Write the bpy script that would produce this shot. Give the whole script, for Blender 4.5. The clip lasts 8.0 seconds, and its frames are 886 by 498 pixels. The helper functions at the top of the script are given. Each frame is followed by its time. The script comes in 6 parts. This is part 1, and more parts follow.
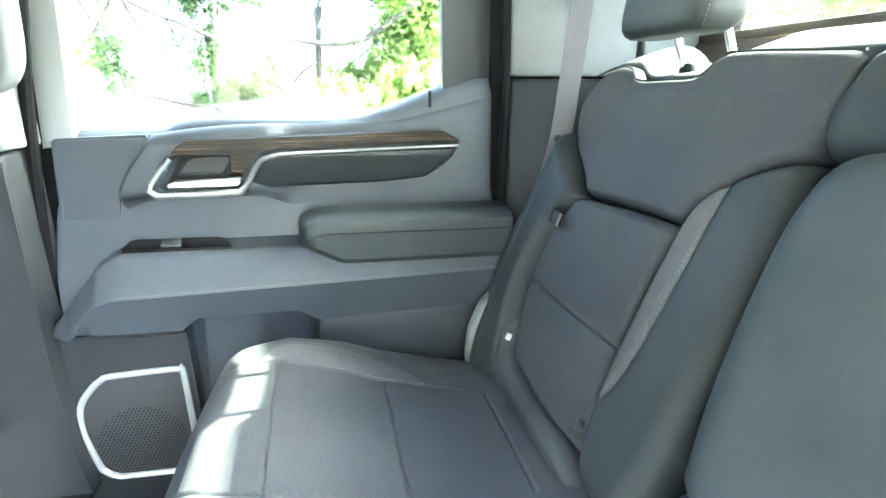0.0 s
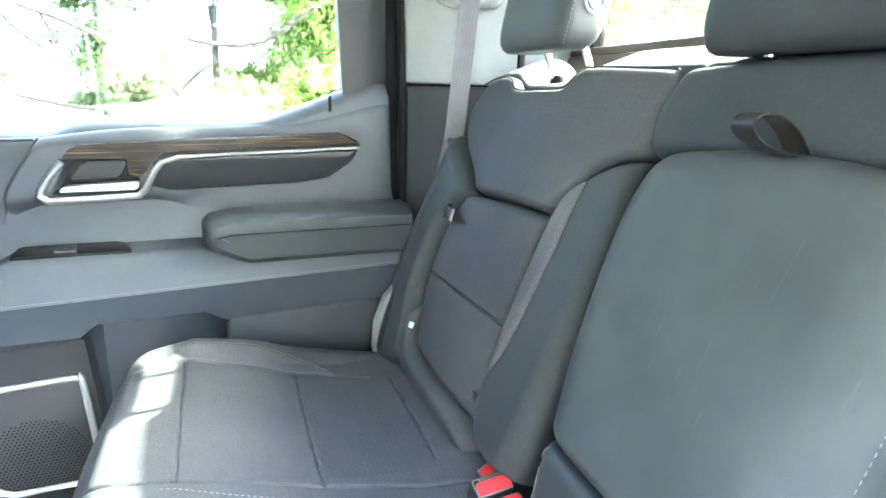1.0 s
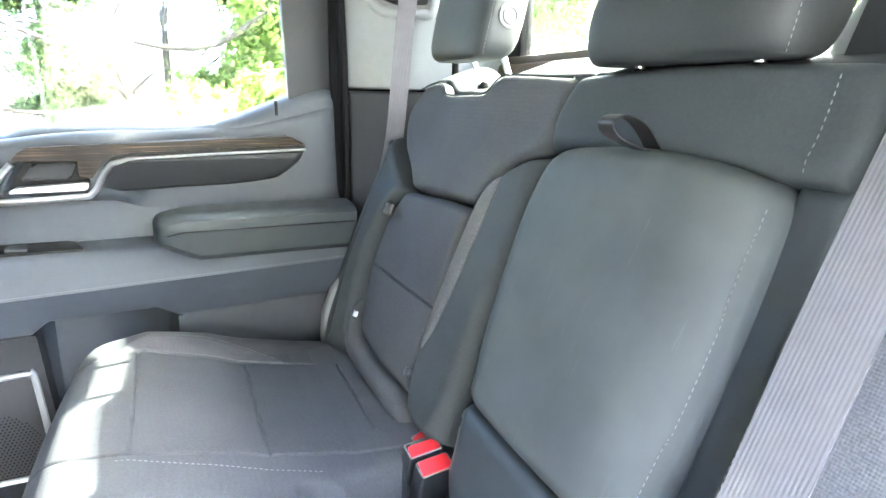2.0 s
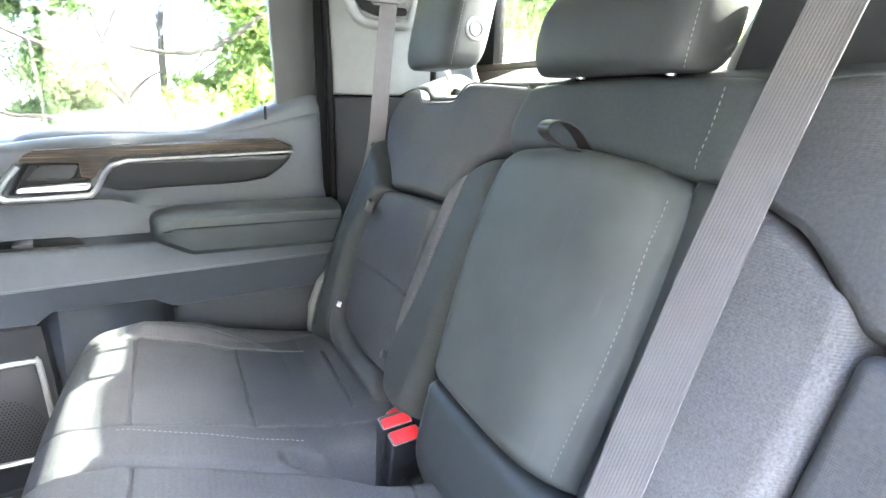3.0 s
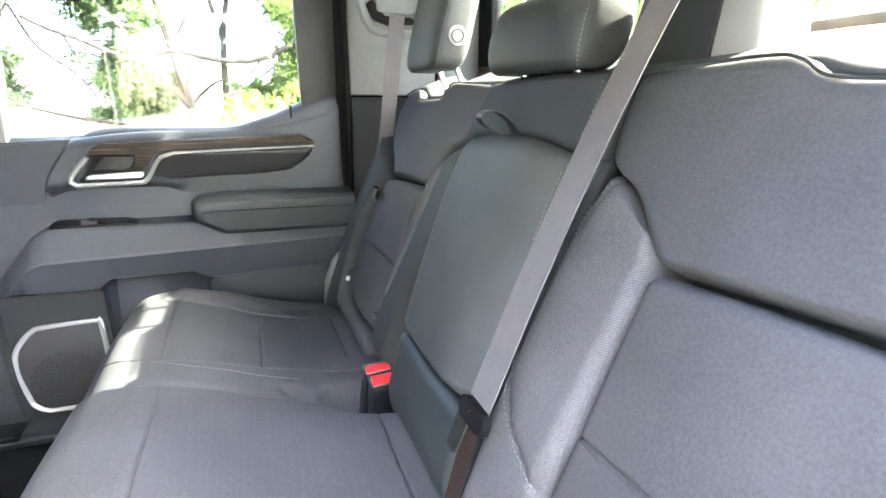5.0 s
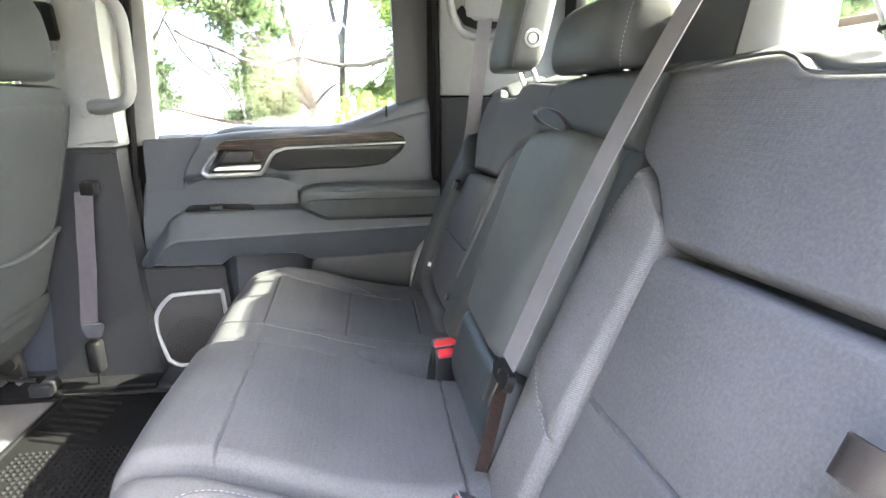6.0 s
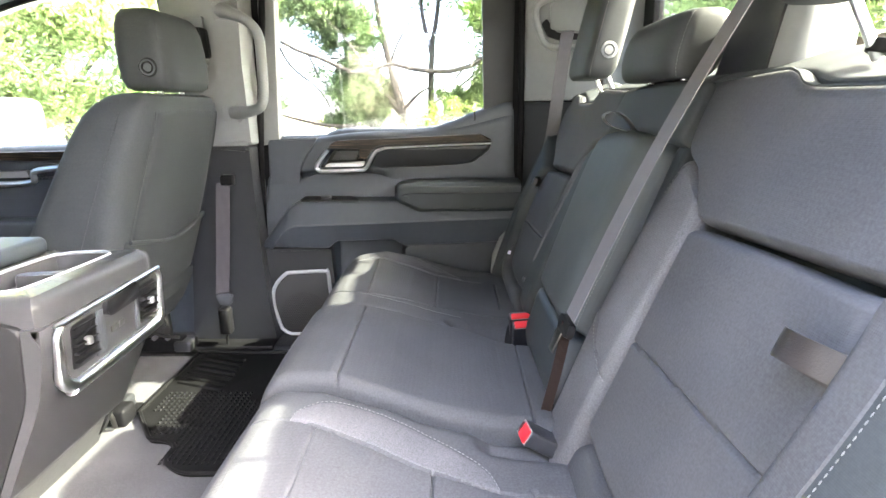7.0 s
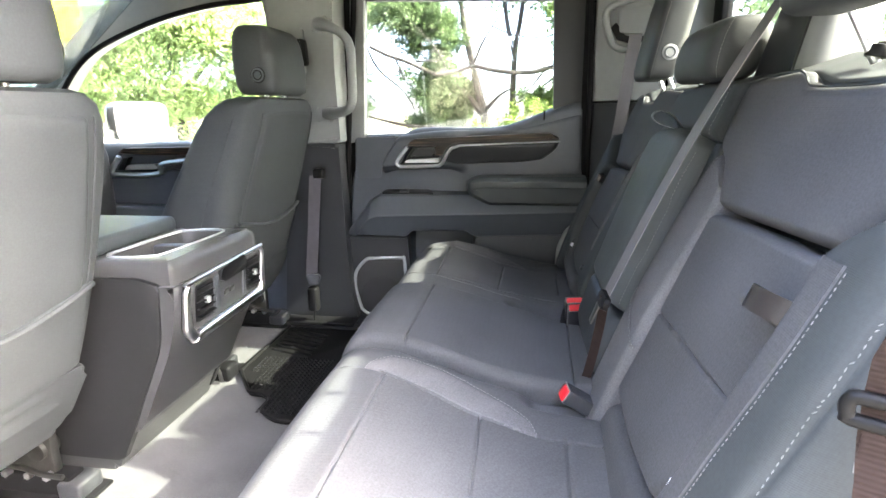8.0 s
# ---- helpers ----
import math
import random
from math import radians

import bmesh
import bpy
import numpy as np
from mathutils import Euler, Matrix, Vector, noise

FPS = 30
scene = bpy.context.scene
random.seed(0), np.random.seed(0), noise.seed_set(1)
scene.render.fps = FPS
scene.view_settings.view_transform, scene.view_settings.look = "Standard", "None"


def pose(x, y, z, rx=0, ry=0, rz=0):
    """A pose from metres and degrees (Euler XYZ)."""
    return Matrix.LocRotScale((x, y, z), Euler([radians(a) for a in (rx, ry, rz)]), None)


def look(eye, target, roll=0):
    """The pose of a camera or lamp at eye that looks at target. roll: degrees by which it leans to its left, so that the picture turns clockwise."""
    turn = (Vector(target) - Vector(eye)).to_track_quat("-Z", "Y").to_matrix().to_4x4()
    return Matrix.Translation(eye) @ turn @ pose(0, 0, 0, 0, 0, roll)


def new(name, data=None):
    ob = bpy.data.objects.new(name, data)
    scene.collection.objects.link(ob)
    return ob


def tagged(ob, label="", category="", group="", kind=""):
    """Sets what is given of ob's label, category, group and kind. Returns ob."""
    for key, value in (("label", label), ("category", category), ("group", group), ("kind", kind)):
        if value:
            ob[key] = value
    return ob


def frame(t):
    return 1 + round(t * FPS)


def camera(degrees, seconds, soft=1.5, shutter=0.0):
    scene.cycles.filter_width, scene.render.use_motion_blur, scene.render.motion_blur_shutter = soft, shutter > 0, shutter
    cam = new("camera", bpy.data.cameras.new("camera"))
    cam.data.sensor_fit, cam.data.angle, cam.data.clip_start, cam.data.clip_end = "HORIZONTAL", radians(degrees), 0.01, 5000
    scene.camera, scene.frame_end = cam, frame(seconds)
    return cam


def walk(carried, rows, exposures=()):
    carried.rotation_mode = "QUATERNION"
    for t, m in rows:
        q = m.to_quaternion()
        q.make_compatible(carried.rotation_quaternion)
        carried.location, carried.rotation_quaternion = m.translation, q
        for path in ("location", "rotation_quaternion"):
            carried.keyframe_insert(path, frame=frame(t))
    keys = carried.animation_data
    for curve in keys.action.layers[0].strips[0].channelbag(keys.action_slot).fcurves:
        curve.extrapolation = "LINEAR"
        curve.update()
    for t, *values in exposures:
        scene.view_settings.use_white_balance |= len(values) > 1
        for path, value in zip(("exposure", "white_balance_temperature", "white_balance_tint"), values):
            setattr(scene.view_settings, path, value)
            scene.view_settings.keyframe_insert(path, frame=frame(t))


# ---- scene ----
cam = camera(77.4, 8.0)
PATH = [
    (0, (-0.002, 0.003, 0.799), (0.371, 1.886, 0.238), 0.6),
    (0.5, (-0.001, -0.029, 0.805), (0.531, 1.818, 0.251), 1.0),
    (1, (-0.004, -0.075, 0.805), (0.677, 1.725, 0.26), 1.3),
    (1.5, (0.002, -0.126, 0.805), (0.784, 1.635, 0.269), 1.4),
    (3, (0.009, -0.272, 0.815), (0.827, 1.477, 0.294), 1.2),
    (3.5, (0.017, -0.322, 0.814), (0.837, 1.427, 0.297), 1.1),
    (4, (0.03, -0.361, 0.808), (0.849, 1.39, 0.294), 1.1),
    (5.5, (0.104, -0.53, 0.804), (0.564, 1.347, 0.291), 0.1),
    (6, (0.124, -0.585, 0.803), (0.393, 1.33, 0.29), -0.2),
    (6.5, (0.118, -0.676, 0.8), (0.241, 1.256, 0.299), -0.3),
    (7, (0.104, -0.773, 0.806), (0.084, 1.164, 0.308), -0.5),
    (7.5, (0.114, -0.857, 0.816), (-0.073, 1.071, 0.319), -0.7),
    (8, (0.152, -0.918, 0.804), (-0.154, 0.996, 0.313), -0.8),
]
EXPOSURES = [(0, 8.7, 6450, -8), (1.5, 8.85, 6600, 0), (3.5, 8.45, 7000, 5), (5.5, 8.05, 7350, 7), (7, 7.5, 7450, 8), (8, 7.05, 7250, 7)]
walk(cam, [(t, look(eye, target, roll)) for t, eye, target, roll in PATH], EXPOSURES)

# ---- sky, sun, exposure ----
SUN_ELEV, SUN_AZ = 37.6, 4.0          # degrees; 0 azimuth: straight from behind the truck (+x), + from the near side (-y)
sun_dir = Vector((math.cos(radians(SUN_ELEV)) * math.cos(radians(SUN_AZ)), -math.cos(radians(SUN_ELEV)) * math.sin(radians(SUN_AZ)), math.sin(radians(SUN_ELEV))))
world = bpy.data.worlds.new("sky_world")
scene.world = world
world.use_nodes = True
wn = world.node_tree
sky = wn.nodes.new("ShaderNodeTexSky")
sky.sky_type = "NISHITA"
sky.sun_disc = False
sky.sun_elevation = radians(SUN_ELEV)
sky.sun_rotation = math.atan2(sun_dir.x, sun_dir.y)
sky.dust_density = 3.5
sky.air_density = 0.32
wn.nodes["Background"].inputs[1].default_value = 0.15
wn.links.new(sky.outputs[0], wn.nodes["Background"].inputs[0])
sun_data = bpy.data.lights.new("sun", "SUN")
sun_data.energy, sun_data.angle, sun_data.color = 1.9, radians(0.6), (1.0, 0.97, 0.91)
sun = new("sun", sun_data)
sun.matrix_world = look(sun_dir * 30, (0, 0, 0))


# ---- materials ----
def material(name, color, rough=0.6, metal=0.0, vary=0.15, scale=30.0, bump=0.0, bump_scale=400.0, coat=0.0, sheen=0.0, big=2.5, spec=0.5):
    """A surface with variation at two scales and a fine relief."""
    m = bpy.data.materials.new(name)
    m.use_nodes = True
    t = m.node_tree
    b = t.nodes["Principled BSDF"]
    co = t.nodes.new("ShaderNodeTexCoord")
    n1 = t.nodes.new("ShaderNodeTexNoise")
    n1.inputs["Scale"].default_value, n1.inputs["Detail"].default_value = scale, 6
    n2 = t.nodes.new("ShaderNodeTexNoise")
    n2.inputs["Scale"].default_value, n2.inputs["Detail"].default_value = big, 3
    add = t.nodes.new("ShaderNodeMath")
    add.operation = "ADD"
    ramp = t.nodes.new("ShaderNodeMapRange")
    ramp.inputs[1].default_value, ramp.inputs[2].default_value = 0.7, 1.3
    ramp.inputs[3].default_value, ramp.inputs[4].default_value = 1 - vary, 1 + vary
    mul = t.nodes.new("ShaderNodeVectorMath")
    mul.operation = "SCALE"
    mul.inputs[0].default_value = color
    for n in (n1, n2):
        t.links.new(co.outputs["Object"], n.inputs["Vector"])
    t.links.new(n1.outputs[0], add.inputs[0])
    t.links.new(n2.outputs[0], add.inputs[1])
    t.links.new(add.outputs[0], ramp.inputs[0])
    t.links.new(ramp.outputs[0], mul.inputs["Scale"])
    t.links.new(mul.outputs[0], b.inputs["Base Color"])
    b.inputs["Roughness"].default_value, b.inputs["Metallic"].default_value = rough, metal
    b.inputs["Coat Weight"].default_value, b.inputs["Sheen Weight"].default_value = coat, sheen
    b.inputs["Specular IOR Level"].default_value = spec
    if bump:
        n3 = t.nodes.new("ShaderNodeTexNoise")
        n3.inputs["Scale"].default_value, n3.inputs["Detail"].default_value = bump_scale, 2
        t.links.new(co.outputs["Object"], n3.inputs["Vector"])
        bp = t.nodes.new("ShaderNodeBump")
        bp.inputs["Strength"].default_value, bp.inputs["Distance"].default_value = bump, 0.001
        t.links.new(n3.outputs[0], bp.inputs["Height"])
        t.links.new(bp.outputs[0], b.inputs["Normal"])
    return m


def woven(name, color, rough=0.85, pitch=0.0022, strength=0.5, axes=("Y", "Z"), vary=0.18, sheen=0.25, fine=45.0, dimple=0.0, spec=0.14):
    """Cloth or webbing: two crossing sets of threads as relief and a slight colour difference."""
    m = material(name, color, rough, 0.0, vary, fine, 0.0, sheen=sheen, big=5.0, spec=spec)
    t = m.node_tree
    b = t.nodes["Principled BSDF"]
    co = [n for n in t.nodes if n.type == "TEX_COORD"][0]
    waves = []
    for axis in axes:
        w = t.nodes.new("ShaderNodeTexWave")
        w.bands_direction = axis
        w.inputs["Scale"].default_value = 0.314 / pitch
        w.inputs["Distortion"].default_value, w.inputs["Detail"].default_value, w.inputs["Detail Scale"].default_value = 0.8, 2.0, 1.5
        t.links.new(co.outputs["Object"], w.inputs["Vector"])
        waves.append(w)
    mix = t.nodes.new("ShaderNodeMath")
    mix.operation = "ADD"
    t.links.new(waves[0].outputs["Fac"], mix.inputs[0])
    if len(waves) > 1:
        t.links.new(waves[1].outputs["Fac"], mix.inputs[1])
    bp = t.nodes.new("ShaderNodeBump")
    bp.inputs["Strength"].default_value, bp.inputs["Distance"].default_value = strength, 0.0006
    t.links.new(mix.outputs[0], bp.inputs["Height"])
    t.links.new(bp.outputs[0], b.inputs["Normal"])
    if dimple:
        # rows of small quilted dimples, about 7 mm apart
        vo = t.nodes.new("ShaderNodeTexVoronoi")
        vo.inputs["Scale"].default_value, vo.inputs["Randomness"].default_value = 140.0, 0.4
        t.links.new(co.outputs["Object"], vo.inputs["Vector"])
        b2 = t.nodes.new("ShaderNodeBump")
        b2.inputs["Strength"].default_value, b2.inputs["Distance"].default_value = dimple, 0.0012
        t.links.new(vo.outputs["Distance"], b2.inputs["Height"])
        t.links.new(bp.outputs[0], b2.inputs["Normal"])
        t.links.new(b2.outputs[0], b.inputs["Normal"])
    # the threads' lighter crowns
    src = b.inputs["Base Color"].links[0].from_socket
    rng = t.nodes.new("ShaderNodeMapRange")
    rng.inputs[2].default_value = 2.0
    rng.inputs[3].default_value, rng.inputs[4].default_value = 0.96, 1.04
    sc = t.nodes.new("ShaderNodeVectorMath")
    sc.operation = "SCALE"
    t.links.new(mix.outputs[0], rng.inputs[0])
    t.links.new(src, sc.inputs[0])
    t.links.new(rng.outputs[0], sc.inputs["Scale"])
    t.links.new(sc.outputs[0], b.inputs["Base Color"])
    return m


def wood_material():
    m = material("dark_wood", (0.1, 0.055, 0.03), 0.36, spec=0.12)
    t = m.node_tree
    b = t.nodes["Principled BSDF"]
    co = [n for n in t.nodes if n.type == "TEX_COORD"][0]
    mp = t.nodes.new("ShaderNodeMapping")
    mp.inputs["Scale"].default_value = (9, 80, 640)
    n = t.nodes.new("ShaderNodeTexNoise")
    n.inputs["Scale"].default_value, n.inputs["Detail"].default_value = 1.0, 5
    r = t.nodes.new("ShaderNodeValToRGB")
    r.color_ramp.elements[0].position, r.color_ramp.elements[0].color = 0.52, (0.006, 0.004, 0.003, 1)
    r.color_ramp.elements[1].position, r.color_ramp.elements[1].color = 0.76, (0.13, 0.082, 0.052, 1)
    t.links.new(co.outputs["Object"], mp.inputs[0])
    t.links.new(mp.outputs[0], n.inputs["Vector"])
    t.links.new(n.outputs[0], r.inputs[0])
    t.links.new(r.outputs[0], b.inputs["Base Color"])
    b.inputs["Coat Weight"].default_value, b.inputs["Coat Roughness"].default_value = 0.0, 0.2
    return m


CLOTH = woven("dark_cloth", (0.0475, 0.0485, 0.0520), rough=0.8, pitch=0.0019, strength=0.10, sheen=0.0, vary=0.26, dimple=0.25, spec=0.25, fine=330.0)
CLOTH_SMOOTH = woven("smooth_dark_cloth", (0.0325, 0.0368, 0.0388), rough=0.68, pitch=0.0017, strength=0.08, sheen=0.0, vary=0.15, spec=0.22, fine=260.0)
# smooth cloth darkened: weaker light on the front seats is in the colour
FRONT_CLOTH_SHADED = woven("front_seat_cloth_shaded", (0.028, 0.031, 0.0325), rough=0.7, pitch=0.0017, strength=0.08, sheen=0.0, vary=0.15, spec=0.22, fine=260.0)
CLOTH_HEATHER = woven("heather_cloth", (0.083, 0.082, 0.086), rough=0.9, pitch=0.0024, strength=0.25, vary=0.34, sheen=0.0, fine=420.0, spec=0.15)
VINYL = material("soft_vinyl", (0.048, 0.054, 0.063), 0.45, vary=0.06, scale=60, bump=0.25, bump_scale=900, spec=0.3)
SEAT_VINYL = material("seat_vinyl", (0.0295, 0.0345, 0.0375), 0.5, vary=0.14, scale=14, bump=0.2, bump_scale=800, spec=0.25)
PLASTIC = material("grained_plastic", (0.019, 0.020, 0.022), 0.46, vary=0.07, scale=80, bump=0.3, bump_scale=1100, spec=0.28)
PLASTIC_MID = material("grey_plastic", (0.044, 0.047, 0.053), 0.46, vary=0.07, scale=80, bump=0.3, bump_scale=1100, spec=0.3)
PLASTIC_LIGHT = material("light_grey_plastic", (0.178, 0.184, 0.184), 0.52, vary=0.05, scale=50, bump=0.25, bump_scale=900, spec=0.35)
BLACK = material("black_plastic", (0.006, 0.006, 0.0065), 0.42, vary=0.1, spec=0.12)
RUBBER = material("black_rubber", (0.006, 0.006, 0.0062), 0.5, vary=0.2, scale=90, bump=0.3, bump_scale=500, spec=0.10)
CHROME = material("satin_chrome", (0.85, 0.86, 0.87), 0.28, 1.0, vary=0.04)
SILVER = material("satin_silver", (0.42, 0.43, 0.44), 0.42, 0.6, vary=0.04)
STEEL = material("steel", (0.16, 0.157, 0.15), 0.35, 1.0, vary=0.25)
WOOD = wood_material()
CARPET = material("grey_carpet", (0.050, 0.050, 0.052), 0.95, vary=0.4, scale=220, bump=1.0, bump_scale=700, sheen=0.1, big=6, spec=0.1)
RED = material("red_plastic", (0.62, 0.02, 0.03), 0.4, vary=0.05)
WEBBING_Y = woven("dark_webbing", (0.100, 0.095, 0.100), rough=0.6, pitch=0.0032, strength=0.32, axes=("Y",), vary=0.08, sheen=0.0)
# the belt webbing again, darkened for the shade at the middle pillar
WEB_SHADED = woven("shaded_plum_webbing", (0.052, 0.048, 0.053), rough=0.6, pitch=0.005, strength=0.35, axes=("Y",), vary=0.08, sheen=0.0)
WEB_BROWN = woven("brown_webbing", (0.017, 0.011, 0.010), rough=0.6, pitch=0.004, strength=0.5, axes=("Y", "Z"), vary=0.1, sheen=0.0, spec=0.08)
SATIN = material("satin_ribbon", (0.014, 0.011, 0.011), 0.34, vary=0.15, scale=120, bump=0.2, bump_scale=600, spec=0.45)
THREAD = material("light_thread", (0.145, 0.145, 0.143), 0.7, vary=0.1, spec=0.2)
WHITE_TAG = material("white_tag", (0.75, 0.76, 0.82), 0.6, vary=0.05)
HEADLINER = material("headliner_fabric", (0.34, 0.34, 0.335), 0.9, vary=0.06, scale=200, bump=0.3, bump_scale=900, spec=0.1)
PAINT = material("dark_body_paint", (0.03, 0.03, 0.035), 0.25, vary=0.05, coat=1.0)
SEAL = material("rubber_seal", (0.005, 0.005, 0.0055), 0.7, vary=0.2, spec=0.05)


def scuffed(name, base, light):
    """Vinyl with faint light scuffs that run up and down."""
    m = material(name, base, 0.55, vary=0.16, scale=14, bump=0.2, bump_scale=800, spec=0.14)
    t = m.node_tree
    b = t.nodes["Principled BSDF"]
    co = [n for n in t.nodes if n.type == "TEX_COORD"][0]
    mp = t.nodes.new("ShaderNodeMapping")
    mp.inputs["Rotation"].default_value = (0.12, 0, 0)
    mp.inputs["Scale"].default_value = (10, 150, 13)
    n = t.nodes.new("ShaderNodeTexNoise")
    n.inputs["Scale"].default_value, n.inputs["Detail"].default_value = 1.0, 4
    r = t.nodes.new("ShaderNodeMapRange")
    r.inputs[1].default_value, r.inputs[2].default_value, r.inputs[4].default_value = 0.67, 0.80, 0.40
    mx = t.nodes.new("ShaderNodeMixRGB")
    mx.inputs[2].default_value = (*light, 1)
    src = b.inputs["Base Color"].links[0].from_socket
    t.links.new(co.outputs["Object"], mp.inputs[0])
    t.links.new(mp.outputs[0], n.inputs["Vector"])
    t.links.new(n.outputs[0], r.inputs[0])
    t.links.new(r.outputs[0], mx.inputs[0])
    t.links.new(src, mx.inputs[1])
    t.links.new(mx.outputs[0], b.inputs["Base Color"])
    return m


HEADREST = woven("headrest_cover", (0.021, 0.023, 0.024), rough=0.6, pitch=0.0017, strength=0.06, sheen=0.0, vary=0.12, spec=0.3, fine=260.0)
BUCKLE = material("buckle_plastic", (0.026, 0.027, 0.031), 0.4, vary=0.1, scale=90, bump=0.15, bump_scale=1200, spec=0.3)
SCUFFED = scuffed("scuffed_vinyl", (0.053, 0.059, 0.060), (0.10, 0.10, 0.10))


def glass_material(name, tint):
    m = bpy.data.materials.new(name)
    m.use_nodes = True
    t = m.node_tree
    t.nodes.remove(t.nodes["Principled BSDF"])
    tr, gl, mx = t.nodes.new("ShaderNodeBsdfTransparent"), t.nodes.new("ShaderNodeBsdfGlossy"), t.nodes.new("ShaderNodeMixShader")
    tr.inputs[0].default_value = tint
    gl.inputs["Roughness"].default_value = 0.02
    mx.inputs[0].default_value = 0.05
    t.links.new(tr.outputs[0], mx.inputs[1])
    t.links.new(gl.outputs[0], mx.inputs[2])
    t.links.new(mx.outputs[0], t.nodes["Material Output"].inputs[0])
    return m


GLASS = glass_material("clear_glass", (0.80, 0.83, 0.82, 1))
GLASS_REAR = glass_material("rear_door_glass", (0.42, 0.44, 0.43, 1))
GLASS_SHADE = glass_material("shaded_glass", (0.28, 0.305, 0.295, 1))
GLASS_FRONT = glass_material("tinted_glass", (0.60, 0.63, 0.615, 1))
GLASS_DARK = glass_material("privacy_glass", (0.44, 0.46, 0.45, 1))


# ---- mesh helpers ----
def mesh_of(name, verts, faces, mat, smooth=True, sharp=38):
    me = bpy.data.meshes.new(name)
    me.from_pydata([tuple(map(float, v)) for v in verts], [], [tuple(int(i) for i in f) for f in faces])
    bm = bmesh.new()
    bm.from_mesh(me)
    bmesh.ops.recalc_face_normals(bm, faces=bm.faces)
    bm.to_mesh(me)
    bm.free()
    me.materials.append(mat)
    if smooth:
        me.polygons.foreach_set("use_smooth", [True] * len(me.polygons))
        me.set_sharp_from_angle(angle=radians(sharp))
    return me


def part(name, data, mat, parent, label=""):
    """data: a bmesh, (verts, faces) or a mesh; one mesh object under its thing."""
    if isinstance(data, bmesh.types.BMesh):
        me = bpy.data.meshes.new(name)
        bmesh.ops.recalc_face_normals(data, faces=data.faces)
        data.to_mesh(me)
        data.free()
        me.materials.append(mat)
        me.polygons.foreach_set("use_smooth", [True] * len(me.polygons))
        me.set_sharp_from_angle(angle=radians(38))
    elif isinstance(data, tuple):
        me = mesh_of(name, data[0], data[1], mat)
    else:
        me = data
    ob = new(name, me)
    if parent is not None:
        ob.parent = parent
    if label:
        tagged(ob, label)
    return ob


def thing(name, label, category, group="", kind="", at=(0, 0, 0)):
    ob = new(name)
    ob.empty_display_size = 0.05
    ob.location = at
    return tagged(ob, label, category, group, kind)


def joined(*datas):
    verts, faces = [], []
    for v, f in datas:
        o = len(verts)
        verts += [tuple(p) for p in v]
        faces += [tuple(i + o for i in q) for q in f]
    return verts, faces


def spline(points, n, closed=False):
    """n points evenly along a Catmull-Rom curve through the given ones."""
    p = np.array(points, float)
    if closed:
        q = np.vstack([p[-1], p, p[0], p[1]])
    else:
        q = np.vstack([2 * p[0] - p[1], p, 2 * p[-1] - p[-2]])
    out = []
    for i in range(1, len(q) - 2):
        for s in np.linspace(0, 1, 24, endpoint=False):
            a, b, c, d = q[i - 1], q[i], q[i + 1], q[i + 2]
            out.append(0.5 * (2 * b + (c - a) * s + (2 * a - 5 * b + 4 * c - d) * s * s + (3 * b - a - 3 * c + d) * s ** 3))
    out.append(q[-2])
    out = np.array(out)
    ln = np.concatenate([[0], np.cumsum(np.linalg.norm(np.diff(out, axis=0), axis=1))])
    want = np.linspace(0, ln[-1], n, endpoint=not closed)
    return np.stack([np.interp(want, ln, out[:, k]) for k in range(p.shape[1])], 1)


def line(points, n):
    p = np.array(points, float)
    ln = np.concatenate([[0], np.cumsum(np.linalg.norm(np.diff(p, axis=0), axis=1))])
    want = np.linspace(0, ln[-1], n)
    return np.stack([np.interp(want, ln, p[:, k]) for k in range(p.shape[1])], 1)


def seg_dist(A, B, poly):
    best = np.full(A.shape, 9.0)
    for (x0, y0), (x1, y1) in zip(poly[:-1], poly[1:]):
        dx, dy = x1 - x0, y1 - y0
        t = np.clip(((A - x0) * dx + (B - y0) * dy) / (dx * dx + dy * dy + 1e-12), 0, 1)
        best = np.minimum(best, np.hypot(A - x0 - t * dx, B - y0 - t * dy))
    return best


